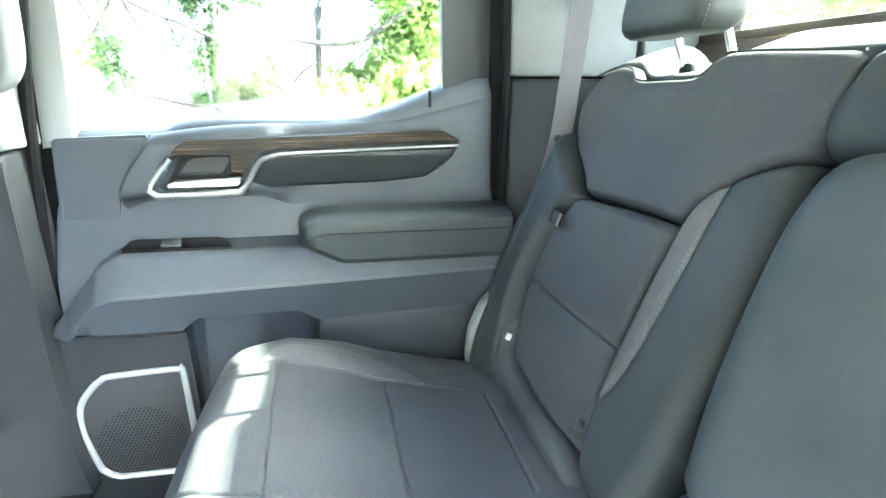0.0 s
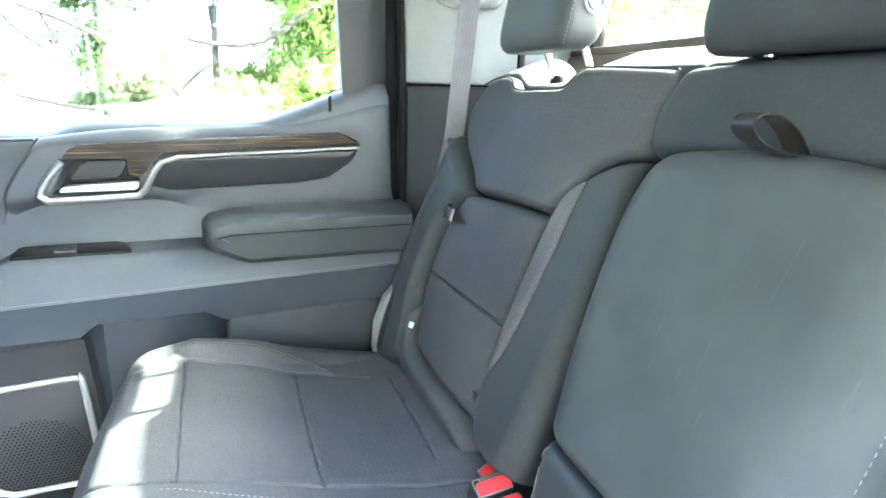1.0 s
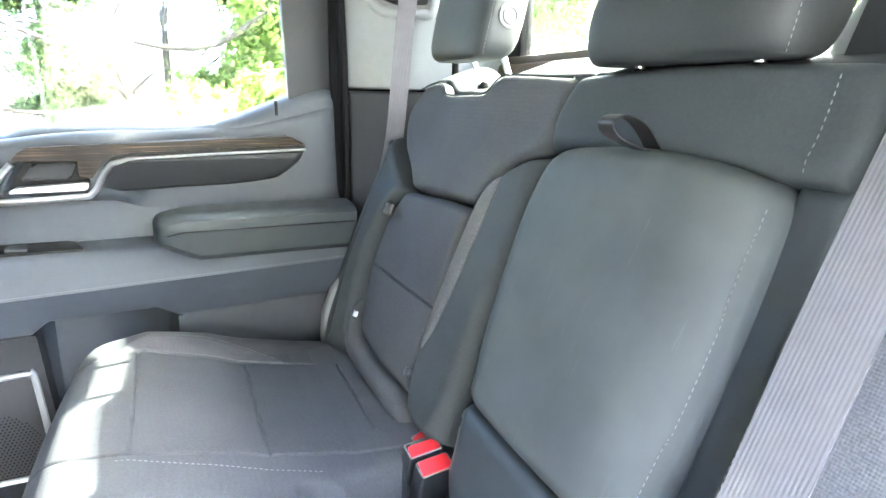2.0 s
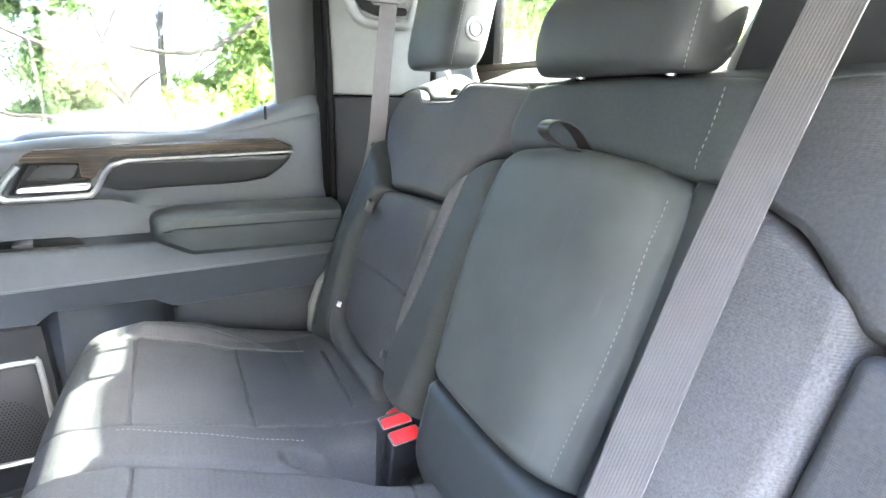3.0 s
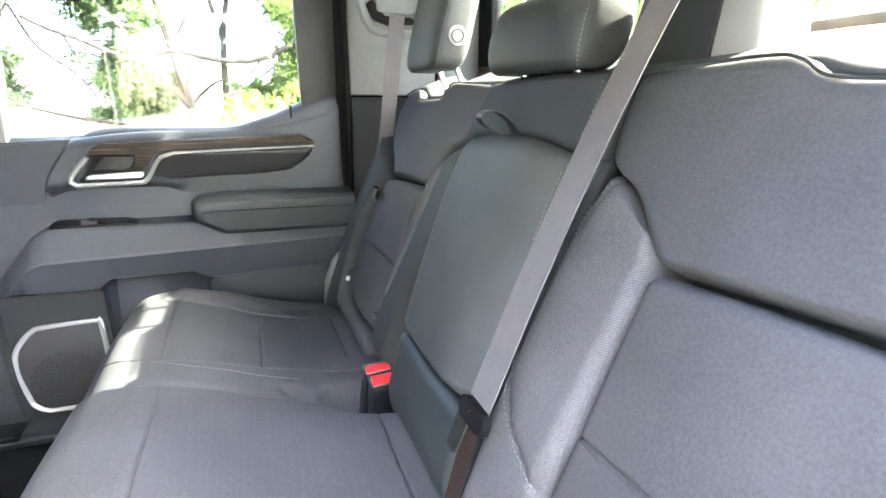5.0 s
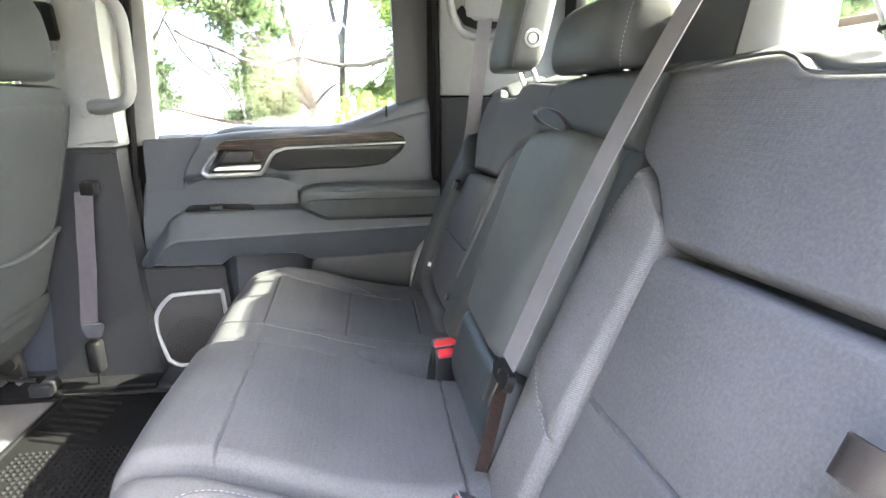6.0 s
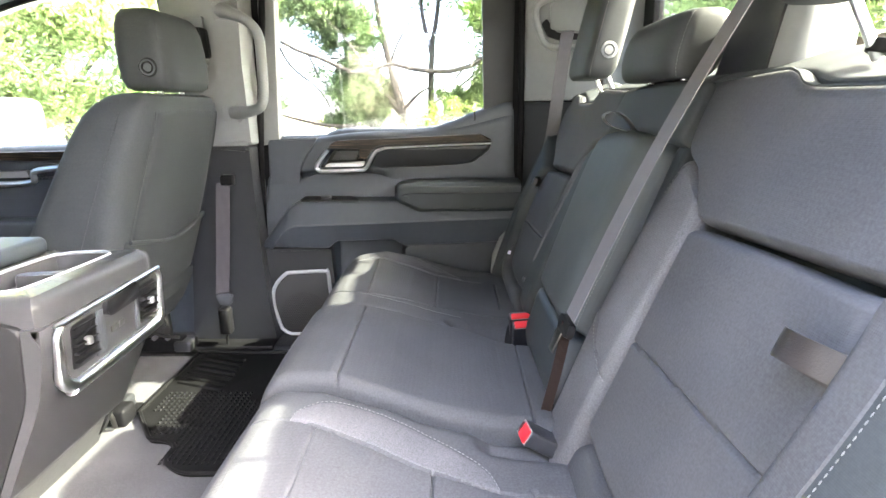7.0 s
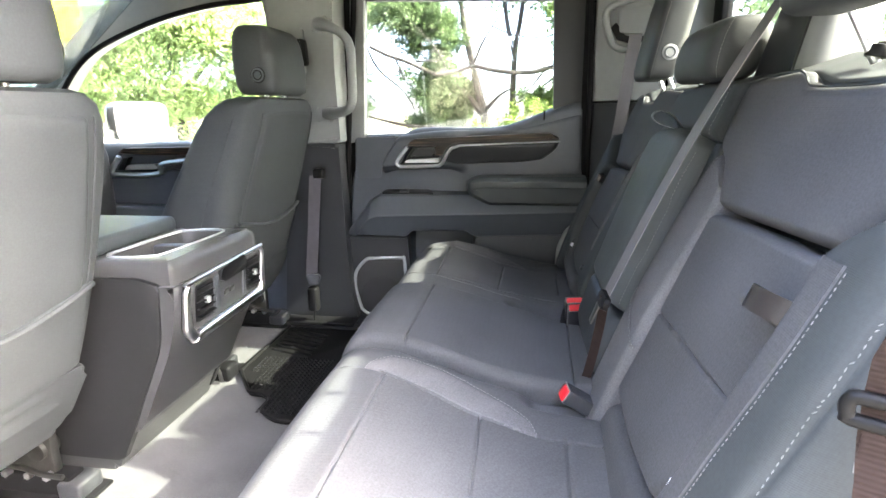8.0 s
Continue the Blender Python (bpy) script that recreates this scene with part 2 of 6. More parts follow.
class Pad:
    """A stuffed panel between four border curves, with rolled edges, grooves along seams and a skirt.
    rolls: (radius, drop) for left, right, bottom, top."""

    def __init__(self, fmap, left, right, bottom, top, rolls, skirt, nu=60, nv=60, w0=None, grooves=(), curved=True, soft=0.0, seed=0):
        cur = spline if curved else line
        ease = lambda n: 0.55 * np.linspace(0, 1, n) + 0.45 * (0.5 - 0.5 * np.cos(np.pi * np.linspace(0, 1, n)))
        L, R, Bm, T = (cur(c, 200) for c in (left, right, bottom, top))
        s, t = ease(nu), ease(nv)
        at = lambda C, p: np.stack([np.interp(p, np.linspace(0, 1, 200), C[:, k]) for k in (0, 1)], -1)
        l, r, b, tp = at(L, t), at(R, t), at(Bm, s), at(T, s)
        S, U = np.meshgrid(s, t, indexing="ij")
        S3, U3 = S[..., None], U[..., None]
        P = ((1 - S3) * l[None] + S3 * r[None] + (1 - U3) * b[:, None] + U3 * tp[:, None]
             - (1 - S3) * (1 - U3) * L[0] - S3 * (1 - U3) * R[0] - (1 - S3) * U3 * L[-1] - S3 * U3 * R[-1])
        A, B = P[..., 0], P[..., 1]
        wid = np.hypot(*(r - l).T)[None]
        hei = np.hypot(*(tp - b).T)[:, None]
        W = np.zeros(A.shape) if w0 is None else w0(A, B)
        keep = np.ones(A.shape)
        for (rad, drop), d in zip(rolls, (S * wid, (1 - S) * wid, U * hei, (1 - U) * hei)):
            if drop:
                W = W - drop * (1 - np.sqrt(1 - (1 - np.clip(d / rad, 0, 1)) ** 2))
        for poly, depth, sig in grooves:
            W = W - depth * np.exp(-(seg_dist(A, B, poly) / sig) ** 2)
        if soft:
            rs = np.random.RandomState(seed)
            for _ in range(10):
                k, ph = rs.uniform(-22, 22, 2), rs.uniform(0, 6.3)
                W = W + soft / 3 * np.sin(k[0] * A + k[1] * B + ph)
        self.A, self.B, self.W, self.fmap = A, B, W, fmap
        self.skirt, self.nu, self.nv = skirt, nu, nv

    def data(self):
        nu, nv = self.nu, self.nv
        V = [self.fmap(a, b, w) for a, b, w in zip(self.A.ravel(), self.B.ravel(), self.W.ravel())]
        idx = np.arange(nu * nv).reshape(nu, nv)
        F = [(idx[i, j], idx[i + 1, j], idx[i + 1, j + 1], idx[i, j + 1]) for i in range(nu - 1) for j in range(nv - 1)]
        rim = [*idx[:, 0], *idx[-1, 1:], *idx[-2::-1, -1], *idx[0, -2:0:-1]]
        o = len(V)
        a, b, w = self.A.ravel(), self.B.ravel(), self.W.ravel()
        V += [self.fmap(a[i], b[i], w[i] - self.skirt) for i in rim]
        n = len(rim)
        F += [(rim[k], rim[(k + 1) % n], o + (k + 1) % n, o + k) for k in range(n)]
        F.append(tuple(range(o, o + n)))
        return V, F

    def on(self, poly, n, lift=0.0):
        """Points on the pad's face along a curve of its plane."""
        out = []
        for a, b in spline(poly, n):
            k = np.argmin((self.A - a) ** 2 + (self.B - b) ** 2)
            out.append(self.fmap(a, b, self.W.ravel()[k] + lift))
        return out


def box(lo, hi, bevel=0.004, seg=2):
    bm = bmesh.new()
    bmesh.ops.create_cube(bm, size=1, matrix=Matrix.Translation([(a + b) / 2 for a, b in zip(lo, hi)]) @ Matrix.Diagonal([b - a for a, b in zip(lo, hi)] + [1]))
    if bevel:
        bmesh.ops.bevel(bm, geom=bm.edges[:], offset=bevel, segments=seg, profile=0.5, affect="EDGES")
    return bm


def prism(outline, fmap, w0, w1, bevel=0.004, seg=2):
    """A plate with the outline (a, b), from depth w0 to its face at w1, whose rim is rounded."""
    bm = bmesh.new()
    lo = [bm.verts.new(fmap(a, b, w0)) for a, b in outline]
    hi = [bm.verts.new(fmap(a, b, w1)) for a, b in outline]
    n = len(lo)
    bm.faces.new(lo[::-1])
    face = bm.faces.new(hi)
    for i in range(n):
        bm.faces.new((lo[i], lo[(i + 1) % n], hi[(i + 1) % n], hi[i]))
    if bevel:
        bmesh.ops.bevel(bm, geom=list(face.edges), offset=bevel, segments=seg, profile=0.5, affect="EDGES")
    return bm


def rounded(poly, r, n=5):
    """A polygon with its corners rounded by r (one radius, or one for each)."""
    out = []
    p = [Vector(q).to_2d() if len(q) > 2 else Vector(q) for q in poly]
    for i, c in enumerate(p):
        a, b = p[i - 1] - c, p[(i + 1) % len(p)] - c
        rr = min(r[i] if isinstance(r, (list, tuple)) else r, a.length * 0.45, b.length * 0.45)
        s, e = c + a.normalized() * rr, c + b.normalized() * rr
        for k in range(n + 1):
            u = k / n
            out.append(tuple((1 - u) ** 2 * s + 2 * u * (1 - u) * c + u * u * e))
    return out


def sweep(path, radius, n=10, closed=False, flat=1.0, up=(0, 0, 1), taper=None):
    """A tube along a path; flat < 1 squashes it along its binormal."""
    P = [Vector(p) for p in path]
    m = len(P)
    V, F = [], []
    for i, p in enumerate(P):
        a = P[i - 1] if (i or closed) else P[0]
        b = P[(i + 1) % m] if (i < m - 1 or closed) else P[-1]
        t = (b - a).normalized()
        s = t.cross(Vector(up))
        if s.length < 1e-4:
            s = t.cross(Vector((0.3, 1, 0.1)))
        s.normalize()
        u = s.cross(t)
        r = radius * (taper[i] if taper is not None else 1)
        V += [p + s * math.cos(6.28318 * k / n) * r + u * math.sin(6.28318 * k / n) * r * flat for k in range(n)]
    rows = m if closed else m - 1
    for i in range(rows):
        for k in range(n):
            F.append((i * n + k, i * n + (k + 1) % n, ((i + 1) % m) * n + (k + 1) % n, ((i + 1) % m) * n + k))
    if not closed:
        F += [tuple(range(n))[::-1], tuple(range((m - 1) * n, m * n))]
    return V, F


def strap(path, widths, thick=0.0014):
    """A flat band: centre points and, for each, the vector half across it."""
    P = [Vector(p) for p in path]
    V, F = [], []
    for i, p in enumerate(P):
        t = (P[min(i + 1, len(P) - 1)] - P[max(i - 1, 0)]).normalized()
        a = Vector(widths[i] if isinstance(widths, list) else widths)
        nrm = t.cross(a).normalized() * thick / 2
        V += [p - a + nrm, p + a + nrm, p + a - nrm, p - a - nrm]
    for i in range(len(P) - 1):
        for k in range(4):
            F.append((4 * i + k, 4 * i + (k + 1) % 4, 4 * i + 4 + (k + 1) % 4, 4 * i + 4 + k))
    F += [(0, 1, 2, 3), tuple(4 * (len(P) - 1) + k for k in (3, 2, 1, 0))]
    return V, F


def ring(cx, cy, cz, hx, hy, e=4.0, n=40):
    """A superellipse round a centre, in a level plane."""
    out = []
    for k in range(n):
        a = 2 * math.pi * k / n
        c, s = math.cos(a), math.sin(a)
        out.append((cx + hx * math.copysign(abs(c) ** (2 / e), c), cy + hy * math.copysign(abs(s) ** (2 / e), s), cz))
    return out


def loft(rings, caps=True):
    n = len(rings[0])
    V = [p for r in rings for p in r]
    F = [(i * n + k, i * n + (k + 1) % n, (i + 1) * n + (k + 1) % n, (i + 1) * n + k) for i in range(len(rings) - 1) for k in range(n)]
    if caps:
        F += [tuple(range(n))[::-1], tuple(range((len(rings) - 1) * n, len(rings) * n))]
    return V, F


def stitches(points, length=0.0042, gap=0.003, r=0.0007, lift=0.0006):
    """Single thread stitches along a curve of points."""
    pts = np.array([tuple(p) for p in points])
    ln = np.concatenate([[0], np.cumsum(np.linalg.norm(np.diff(pts, axis=0), axis=1))])
    V, F = [], []
    d = 0.0
    at = lambda q: Vector([np.interp(q, ln, pts[:, k]) for k in range(3)])
    while d + length < ln[-1]:
        a, b = at(d), at(d + length)
        t = (b - a).normalized()
        s = t.orthogonal().normalized()
        u = s.cross(t)
        o = len(V)
        for q, f in ((a, 0.5), (a.lerp(b, 0.5), 1.0), (b, 0.5)):
            for k in range(5):
                g = 2 * math.pi * k / 5
                V.append(q + (s * math.cos(g) + u * math.sin(g)) * r * f)
        for i in range(2):
            for k in range(5):
                F.append((o + i * 5 + k, o + i * 5 + (k + 1) % 5, o + i * 5 + 5 + (k + 1) % 5, o + i * 5 + 5 + k))
        F += [tuple(o + k for k in (4, 3, 2, 1, 0)), tuple(o + 10 + k for k in range(5))]
        d += length + gap
    return V, F


def disc(centre, axis, radius, depth, n=28, bevel=0.002):
    bm = bmesh.new()
    q = Vector(axis).normalized().to_track_quat("Z", "Y").to_matrix().to_4x4()
    bmesh.ops.create_cone(bm, cap_ends=True, segments=n, radius1=radius, radius2=radius, depth=depth, matrix=Matrix.Translation(centre) @ q)
    if bevel:
        bmesh.ops.bevel(bm, geom=[e for e in bm.edges if len(e.link_faces) == 2 and any(len(f.verts) > 4 for f in e.link_faces)], offset=bevel, segments=2, profile=0.5, affect="EDGES")
    return bm


# ---- the cab: floor, walls, roof ----
YC = 0.262                      # the truck's middle
BV, BN, BO = Vector((0.356, 0, 0.935)), Vector((-0.935, 0, 0.356)), Vector((0.248, 0, 0.25))


def back_map(y, v, w):
    """The plane of the rear seat's back: across, up along it, and out of it."""
    return BO + BV * v + BN * w + Vector((0, y, 0))


def door_map(x, z, w):
    """The far rear door: w is how far it stands out into the cab."""
    return Vector((x, 1.135 - w, z))


def setting(name, data, mat, label, category):
    ob = part(name, data, mat, None)
    return tagged(ob, label, category, kind="structure")


setting("floor", box((-1.9, -0.6, -0.06), (0.75, 1.16, 0.0), 0), CARPET, "grey carpeted cab floor", "floor")
setting("ceiling", box((-1.25, -0.50, 1.275), (0.72, 1.19, 1.31), 0), HEADLINER, "light grey fabric headliner", "ceiling")
TAUPE = material("taupe_trim", (0.062, 0.045, 0.037), 0.5, vary=0.1)
setting("wall_rear", box((0.69, -0.64, 0.0), (0.75, 1.17, 0.885), 0.01), TAUPE, "dark taupe rear wall trim behind the seat", "wall")
setting("wall_front", box((-2.0, -0.62, 0.0), (-1.9, 1.16, 0.62), 0.01), PLASTIC, "dark firewall under the dashboard", "wall")

# rear window: frame with an opening, and its pane
rw = thing("window_rear", "rear window with dark frame", "window", kind="structure")
for lo, hi in (((0.70, -0.64, 0.885), (0.73, 1.17, 0.90)), ((0.70, -0.64, 1.215), (0.73, 1.17, 1.27)), ((0.70, -0.64, 0.90), (0.73, -0.52, 1.215)), ((0.70, 0.945, 0.90), (0.73, 1.17, 1.215))):
    part("window_frame", box(lo, hi, 0.003), TAUPE if hi[2] < 0.91 else BLACK, rw)
part("pane", box((0.712, -0.52, 0.90), (0.716, 0.945, 1.215), 0), GLASS_DARK, rw)

# windscreen
ws = thing("window_front", "sloping windscreen over the dashboard", "window", kind="structure")
pane = part("pane", prism([(-1.95, 0.72), (-1.25, 1.27), (-1.25, 1.275), (-1.95, 0.725)], lambda a, b, w: Vector((a, w, b)), -0.6, 1.13, 0), GLASS_SHADE, ws)
dash = thing("dashboard", "dark grey dashboard below the windscreen", "dashboard")
part("body", box((-1.9, -0.58, 0.35), (-1.5, 1.10, 0.70), 0.06, 4), PLASTIC, dash)

side = lambda y0: (lambda a, b, w: Vector((a, y0 - w, b)))
# far side pillars
bp = thing("pillar_middle", "B-pillar trim, light grey above and dark grey below", "pillar", kind="structure")
part("upper_trim", prism(rounded([(-0.735, 0.69), (-0.530, 0.69), (-0.538, 0.95), (-0.530, 1.28), (-0.80, 1.28), (-0.755, 0.95)], 0.01), side(1.16), 0, 0.125, 0.016, 4), PLASTIC_LIGHT, bp, "light grey upper trim")
part("lower_trim", prism(rounded([(-0.80, -0.02), (-0.495, -0.02), (-0.507, 0.04), (-0.519, 0.12), (-0.530, 0.3), (-0.540, 0.686), (-0.735, 0.686), (-0.77, 0.3)], 0.012), side(1.16), 0, 0.123, 0.016, 4), PLASTIC, bp, "dark grey lower trim")
setting("wall_jamb", box((-0.66, 1.17, -0.2), (-0.50, 1.20, 1.28), 0), SEAL, "dark body metal behind the middle pillar", "wall")
setting("wall_jamb_rear", box((0.325, 1.172, -0.2), (0.80, 1.20, 1.28), 0), SEAL, "dark body metal behind the rear pillar", "wall")
part("door_seal", sweep(spline([(-0.545, 1.13, 0.02), (-0.545, 1.12, 0.3), (-0.528, 1.12, 0.7), (-0.50, 1.13, 1.0), (-0.48, 1.13, 1.24)], 40), 0.011, 8), SEAL, bp, "black rubber seal")
cp = thing("pillar_rear", "C-pillar trim, light grey above and dark grey below", "pillar", kind="structure")
cmap = lambda a, b, w: Vector((0.36 + a, 1.155 - 0.6 * a - w, b))
part("upper_trim", prism([(0.0, 0.822), (0.215, 0.822), (0.215, 1.28), (0.0, 1.28)], cmap, -0.03, 0.0, 0.008), PLASTIC_LIGHT, cp, "light grey upper trim")
part("window_return", box((0.585, 1.022, 0.822), (0.70, 1.05, 1.28), 0.006), PLASTIC_LIGHT, cp, "light grey return towards the rear window")
part("lower_trim", prism([(0.0, 0.0), (0.5, 0.0), (0.5, 0.818), (0.0, 0.818)], cmap, -0.03, 0.012, 0.008), PLASTIC, cp, "dark grey lower trim")
part("door_seal", sweep(spline([(0.352, 1.135, 0.05), (0.352, 1.14, 0.5), (0.350, 1.145, 0.85), (0.34, 1.145, 1.24)], 30), 0.010, 8), SEAL, cp, "black rubber seal")
setting("wall_roof_rail", prism([(-0.9, 1.225), (0.75, 1.225), (0.75, 1.29), (-0.9, 1.29)], side(1.19), 0, 0.07, 0.015), HEADLINER, "light grey roof rail trim", "trim")
# arched front door opening of the far side: A-pillar and roof trim in one curved band
arch = spline([(-1.80, 0.70), (-1.70, 0.88), (-1.55, 1.03), (-1.30, 1.13), (-1.05, 1.185), (-0.80, 1.205)], 30)
setting("pillar_front", prism([*[tuple(p) for p in arch], (-0.80, 1.29), (-1.30, 1.29), (-1.50, 1.17), (-1.60, 1.10), (-1.95, 0.80), (-1.95, 0.70)], side(1.18), 0, 0.08, 0.012), PLASTIC_LIGHT, "light grey curved A-pillar trim", "pillar")
setting("trim_front_seal", sweep([(p[0], 1.10, p[1] - 0.008) for p in arch], 0.010, 8), SEAL, "black front door seal along the arch", "trim")

# near side: the body round the open rear doorway
setting("pillar_near_middle", prism([(-0.66, -0.02), (-0.56, -0.02), (-0.57, 0.7), (-0.44, 1.30), (-0.52, 1.30), (-0.66, 0.7)], lambda a, b, w: Vector((w, a, b)), -0.76, -0.58, 0.01), PLASTIC_MID, "near B-pillar trim beside the open doorway", "pillar")
setting("pillar_near_rear", prism([(-0.66, -0.02), (-0.56, -0.02), (-0.57, 0.7), (-0.44, 1.30), (-0.52, 1.30), (-0.66, 0.7)], lambda a, b, w: Vector((w, a, b)), 0.58, 0.75, 0.01), PLASTIC_MID, "near C-pillar trim beside the open doorway", "pillar")
setting("wall_near_rail", box((-1.3, -0.52, 1.25), (0.75, -0.44, 1.325), 0.02), HEADLINER, "roof rail trim over the near doorways", "trim")
setting("wall_near_sill", box((-1.9, -0.70, -0.20), (0.75, -0.60, 0.0), 0.015), PLASTIC, "near door sill", "sill")
nd = thing("door_near_front", "closed near front door with dark panel", "car door", kind="structure")
part("panel", box((-1.75, -0.66, -0.05), (-0.77, -0.58, 0.70), 0.02), PLASTIC, nd)

nmap = lambda a, b, w: Vector((a, -0.62 + (b - 0.7) * 0.2 - w, b))
part("pane", prism([(-1.80, 0.70), (-0.77, 0.70), (-0.77, 1.26), (-1.28, 1.26)], nmap, -0.002, 0.002, 0), GLASS, nd)
for c in (((-1.86, 0.69), (-1.80, 0.69), (-1.27, 1.27), (-1.33, 1.27)), ((-0.80, 0.69), (-0.75, 0.69), (-0.75, 1.27), (-0.80, 1.27))):
    part("window_post", prism(c, nmap, -0.02, 0.02, 0.004), BLACK, nd, "black window post")

# ---- the far rear door ----
door = thing("rear_door", "closed rear door with dark grey panel and wood trim", "car door", at=(0, 0, 0))
sill = [(-0.525, 0.705), (-0.48, 0.712), (-0.335, 0.715), (-0.30, 0.728), (-0.228, 0.737), (0.011, 0.737), (0.10, 0.755), (0.19, 0.788), (0.276, 0.821), (0.318, 0.829), (0.334, 0.815)]
panel = Pad(door_map, [(-0.555, -0.03), (-0.545, 0.34), (-0.525, 0.705)], [(0.352, -0.03), (0.345, 0.35), (0.334, 0.815)], [(-0.555, -0.03), (0.352, -0.03)], sill,
            ((0.012, 0.012), (0.012, 0.010), (0.01, 0.0), (0.035, 0.03)), 0.05, 90, 90, lambda a, b: 0.012 - 0.048 * np.clip((b - 0.42) / 0.16, 0, 1) - 0.055 / (1 + np.exp((b - 0.372) / 0.004)) / (1 + np.exp(-(a + 0.300) / 0.004)) / (1 + np.exp((a + 0.055) / 0.004)))
part("panel", panel.data(), VINYL, door)
# window frame of the door, dark quarter post at the rear
part("window_post", prism([(0.228, 0.75), (0.345, 0.80), (0.335, 1.26), (0.215, 1.26)], door_map, -0.075, -0.046, 0.006), PLASTIC, door, "dark grey rear window post")
part("window_post", prism([(-0.535, 0.68), (-0.478, 0.69), (-0.455, 1.26), (-0.51, 1.26)], door_map, -0.075, -0.030, 0.008), PLASTIC_LIGHT, door, "grey trim of the front window post")
part("window_post", prism([(-0.51, 1.19), (0.335, 1.16), (0.335, 1.26), (-0.51, 1.26)], door_map, -0.075, -0.050, 0.006), PLASTIC, door, "dark grey upper window frame")
pane = part("pane", box((-0.50, 1.192, 0.66), (0.26, 1.196, 1.24), 0), GLASS_REAR, door)
part("outer_skin", box((-0.56, 1.20, -0.25), (0.36, 1.24, 0.70), 0.015), PAINT, door, "dark painted outer skin")

# front shield of the panel and the moulded surround of the handle
part("front_shield", prism(rounded([(-0.53, 0.36), (-0.425, 0.48), (-0.412, 0.60), (-0.345, 0.708), (-0.515, 0.70)], 0.006), door_map, -0.05, -0.026, 0.005), VINYL, door)
hm = lambda a, b, w: Vector((a, 1.165 - w, b))
sg = lambda t, k: 1 / (1 + np.exp(-np.clip(t / k, -60, 60)))
cup = lambda a, b: sg(a + 0.328 - (b - 0.612) * 0.62, 0.0018) * sg(-0.186 - a + 0 * b, 0.0018) * sg(b - 0.609, 0.0018) * sg(0.668 - b, 0.0018)
sur = Pad(door_map, [(-0.407, 0.485), (-0.408, 0.60), (-0.34, 0.708)], [(0.330, 0.52), (0.330, 0.66), (0.325, 0.790)], [(-0.407, 0.485), (-0.2, 0.488), (0.05, 0.50), (0.330, 0.52)], [(-0.34, 0.708), (-0.2, 0.724), (0.08, 0.736), (0.325, 0.790)],
          ((0.012, 0.012), (0.03, 0.003), (0.03, 0.004), (0.03, 0.022)), 0.02, 240, 150,
          lambda a, b: -0.031 + 0.032 * sg(b - 0.583, 0.006) * sg(-0.11 - a, 0.014) - 0.042 * np.exp(-(np.clip(np.abs(a + 0.25) - 0.085, 0, 1) / 0.035) ** 2) * np.exp(-(((b - 0.563) / 0.022) ** 2)) - 0.034 * cup(a, b))
part("handle_surround", sur.data(), VINYL, door)
# pull grip: a stuffed bar that leans back towards its lower edge; chrome outline, wood, latch
grip = Pad(hm, [(-0.174, 0.601), (-0.158, 0.628), (-0.137, 0.664)], [(0.190, 0.621), (0.235, 0.650), (0.249, 0.672)], [(-0.174, 0.601), (-0.02, 0.607), (0.10, 0.611), (0.19, 0.621)], [(-0.137, 0.664), (-0.10, 0.671), (0.05, 0.677), (0.249, 0.682)],
           ((0.012, 0.006), (0.02, 0.02), (0.008, 0.007), (0.006, 0.003)), 0.075, 90, 30, lambda a, b: 0.022 + 0.030 * np.clip((b - 0.602) / 0.066, 0, 1) ** 0.8)
part("pull_grip", grip.data(), PLASTIC, door)
part("wood_trim", prism(rounded([(-0.302, 0.673), (-0.289, 0.689), (-0.271, 0.698), (0.213, 0.716), (0.249, 0.699), (0.247, 0.695), (-0.10, 0.6855), (-0.132, 0.681), (-0.152, 0.668), (-0.172, 0.637), (-0.202, 0.637), (-0.188, 0.677)], 0.003, 3), hm, -0.02, 0.050, 0.006, 3), WOOD, door, "dark streaked wood trim")
# black strip put in for the shaded gap between wood and chrome
part("gap_strip", prism(rounded([(-0.155, 0.658), (-0.134, 0.678), (-0.10, 0.685), (0.249, 0.696), (0.249, 0.688), (-0.10, 0.677), (-0.132, 0.669)], 0.001, 2), hm, -0.02, 0.046, 0.0), BLACK, door, "black strip for the shadow gap under the wood trim")
chrome_path = [(-0.302, 0.668), (-0.322, 0.645), (-0.341, 0.619), (-0.344, 0.606), (-0.331, 0.596), (-0.26, 0.597), (-0.182, 0.601), (-0.170, 0.612), (-0.150, 0.648), (-0.137, 0.664), (-0.105, 0.6735), (0.05, 0.6795), (0.249, 0.686)]
cp2 = line(chrome_path, 150)
part("chrome_strip", sweep([hm(a, b, 0.050) for a, b in cp2], 0.0068, 8, up=(0, 1, 0), taper=np.interp(cp2[:, 0], [-0.35, -0.15, -0.08, 0.25], [1.0, 0.9, 0.5, 0.42])), CHROME, door, "chrome outline of the handle")
# black plate stands in for the shade round the finger plate
part("cup_shade_plate", prism(rounded([(-0.338, 0.604), (-0.290, 0.674), (-0.180, 0.676), (-0.178, 0.604)], 0.004), hm, -0.006, 0.001, 0.0), BLACK, door, "black plate for the shade inside the latch cup")
part("handle_cup", prism(rounded([(-0.300, 0.630), (-0.275, 0.663), (-0.200, 0.666), (-0.215, 0.632)], 0.006), hm, 0.0, 0.016, 0.004), PLASTIC, door, "grey finger plate in the latch cup")
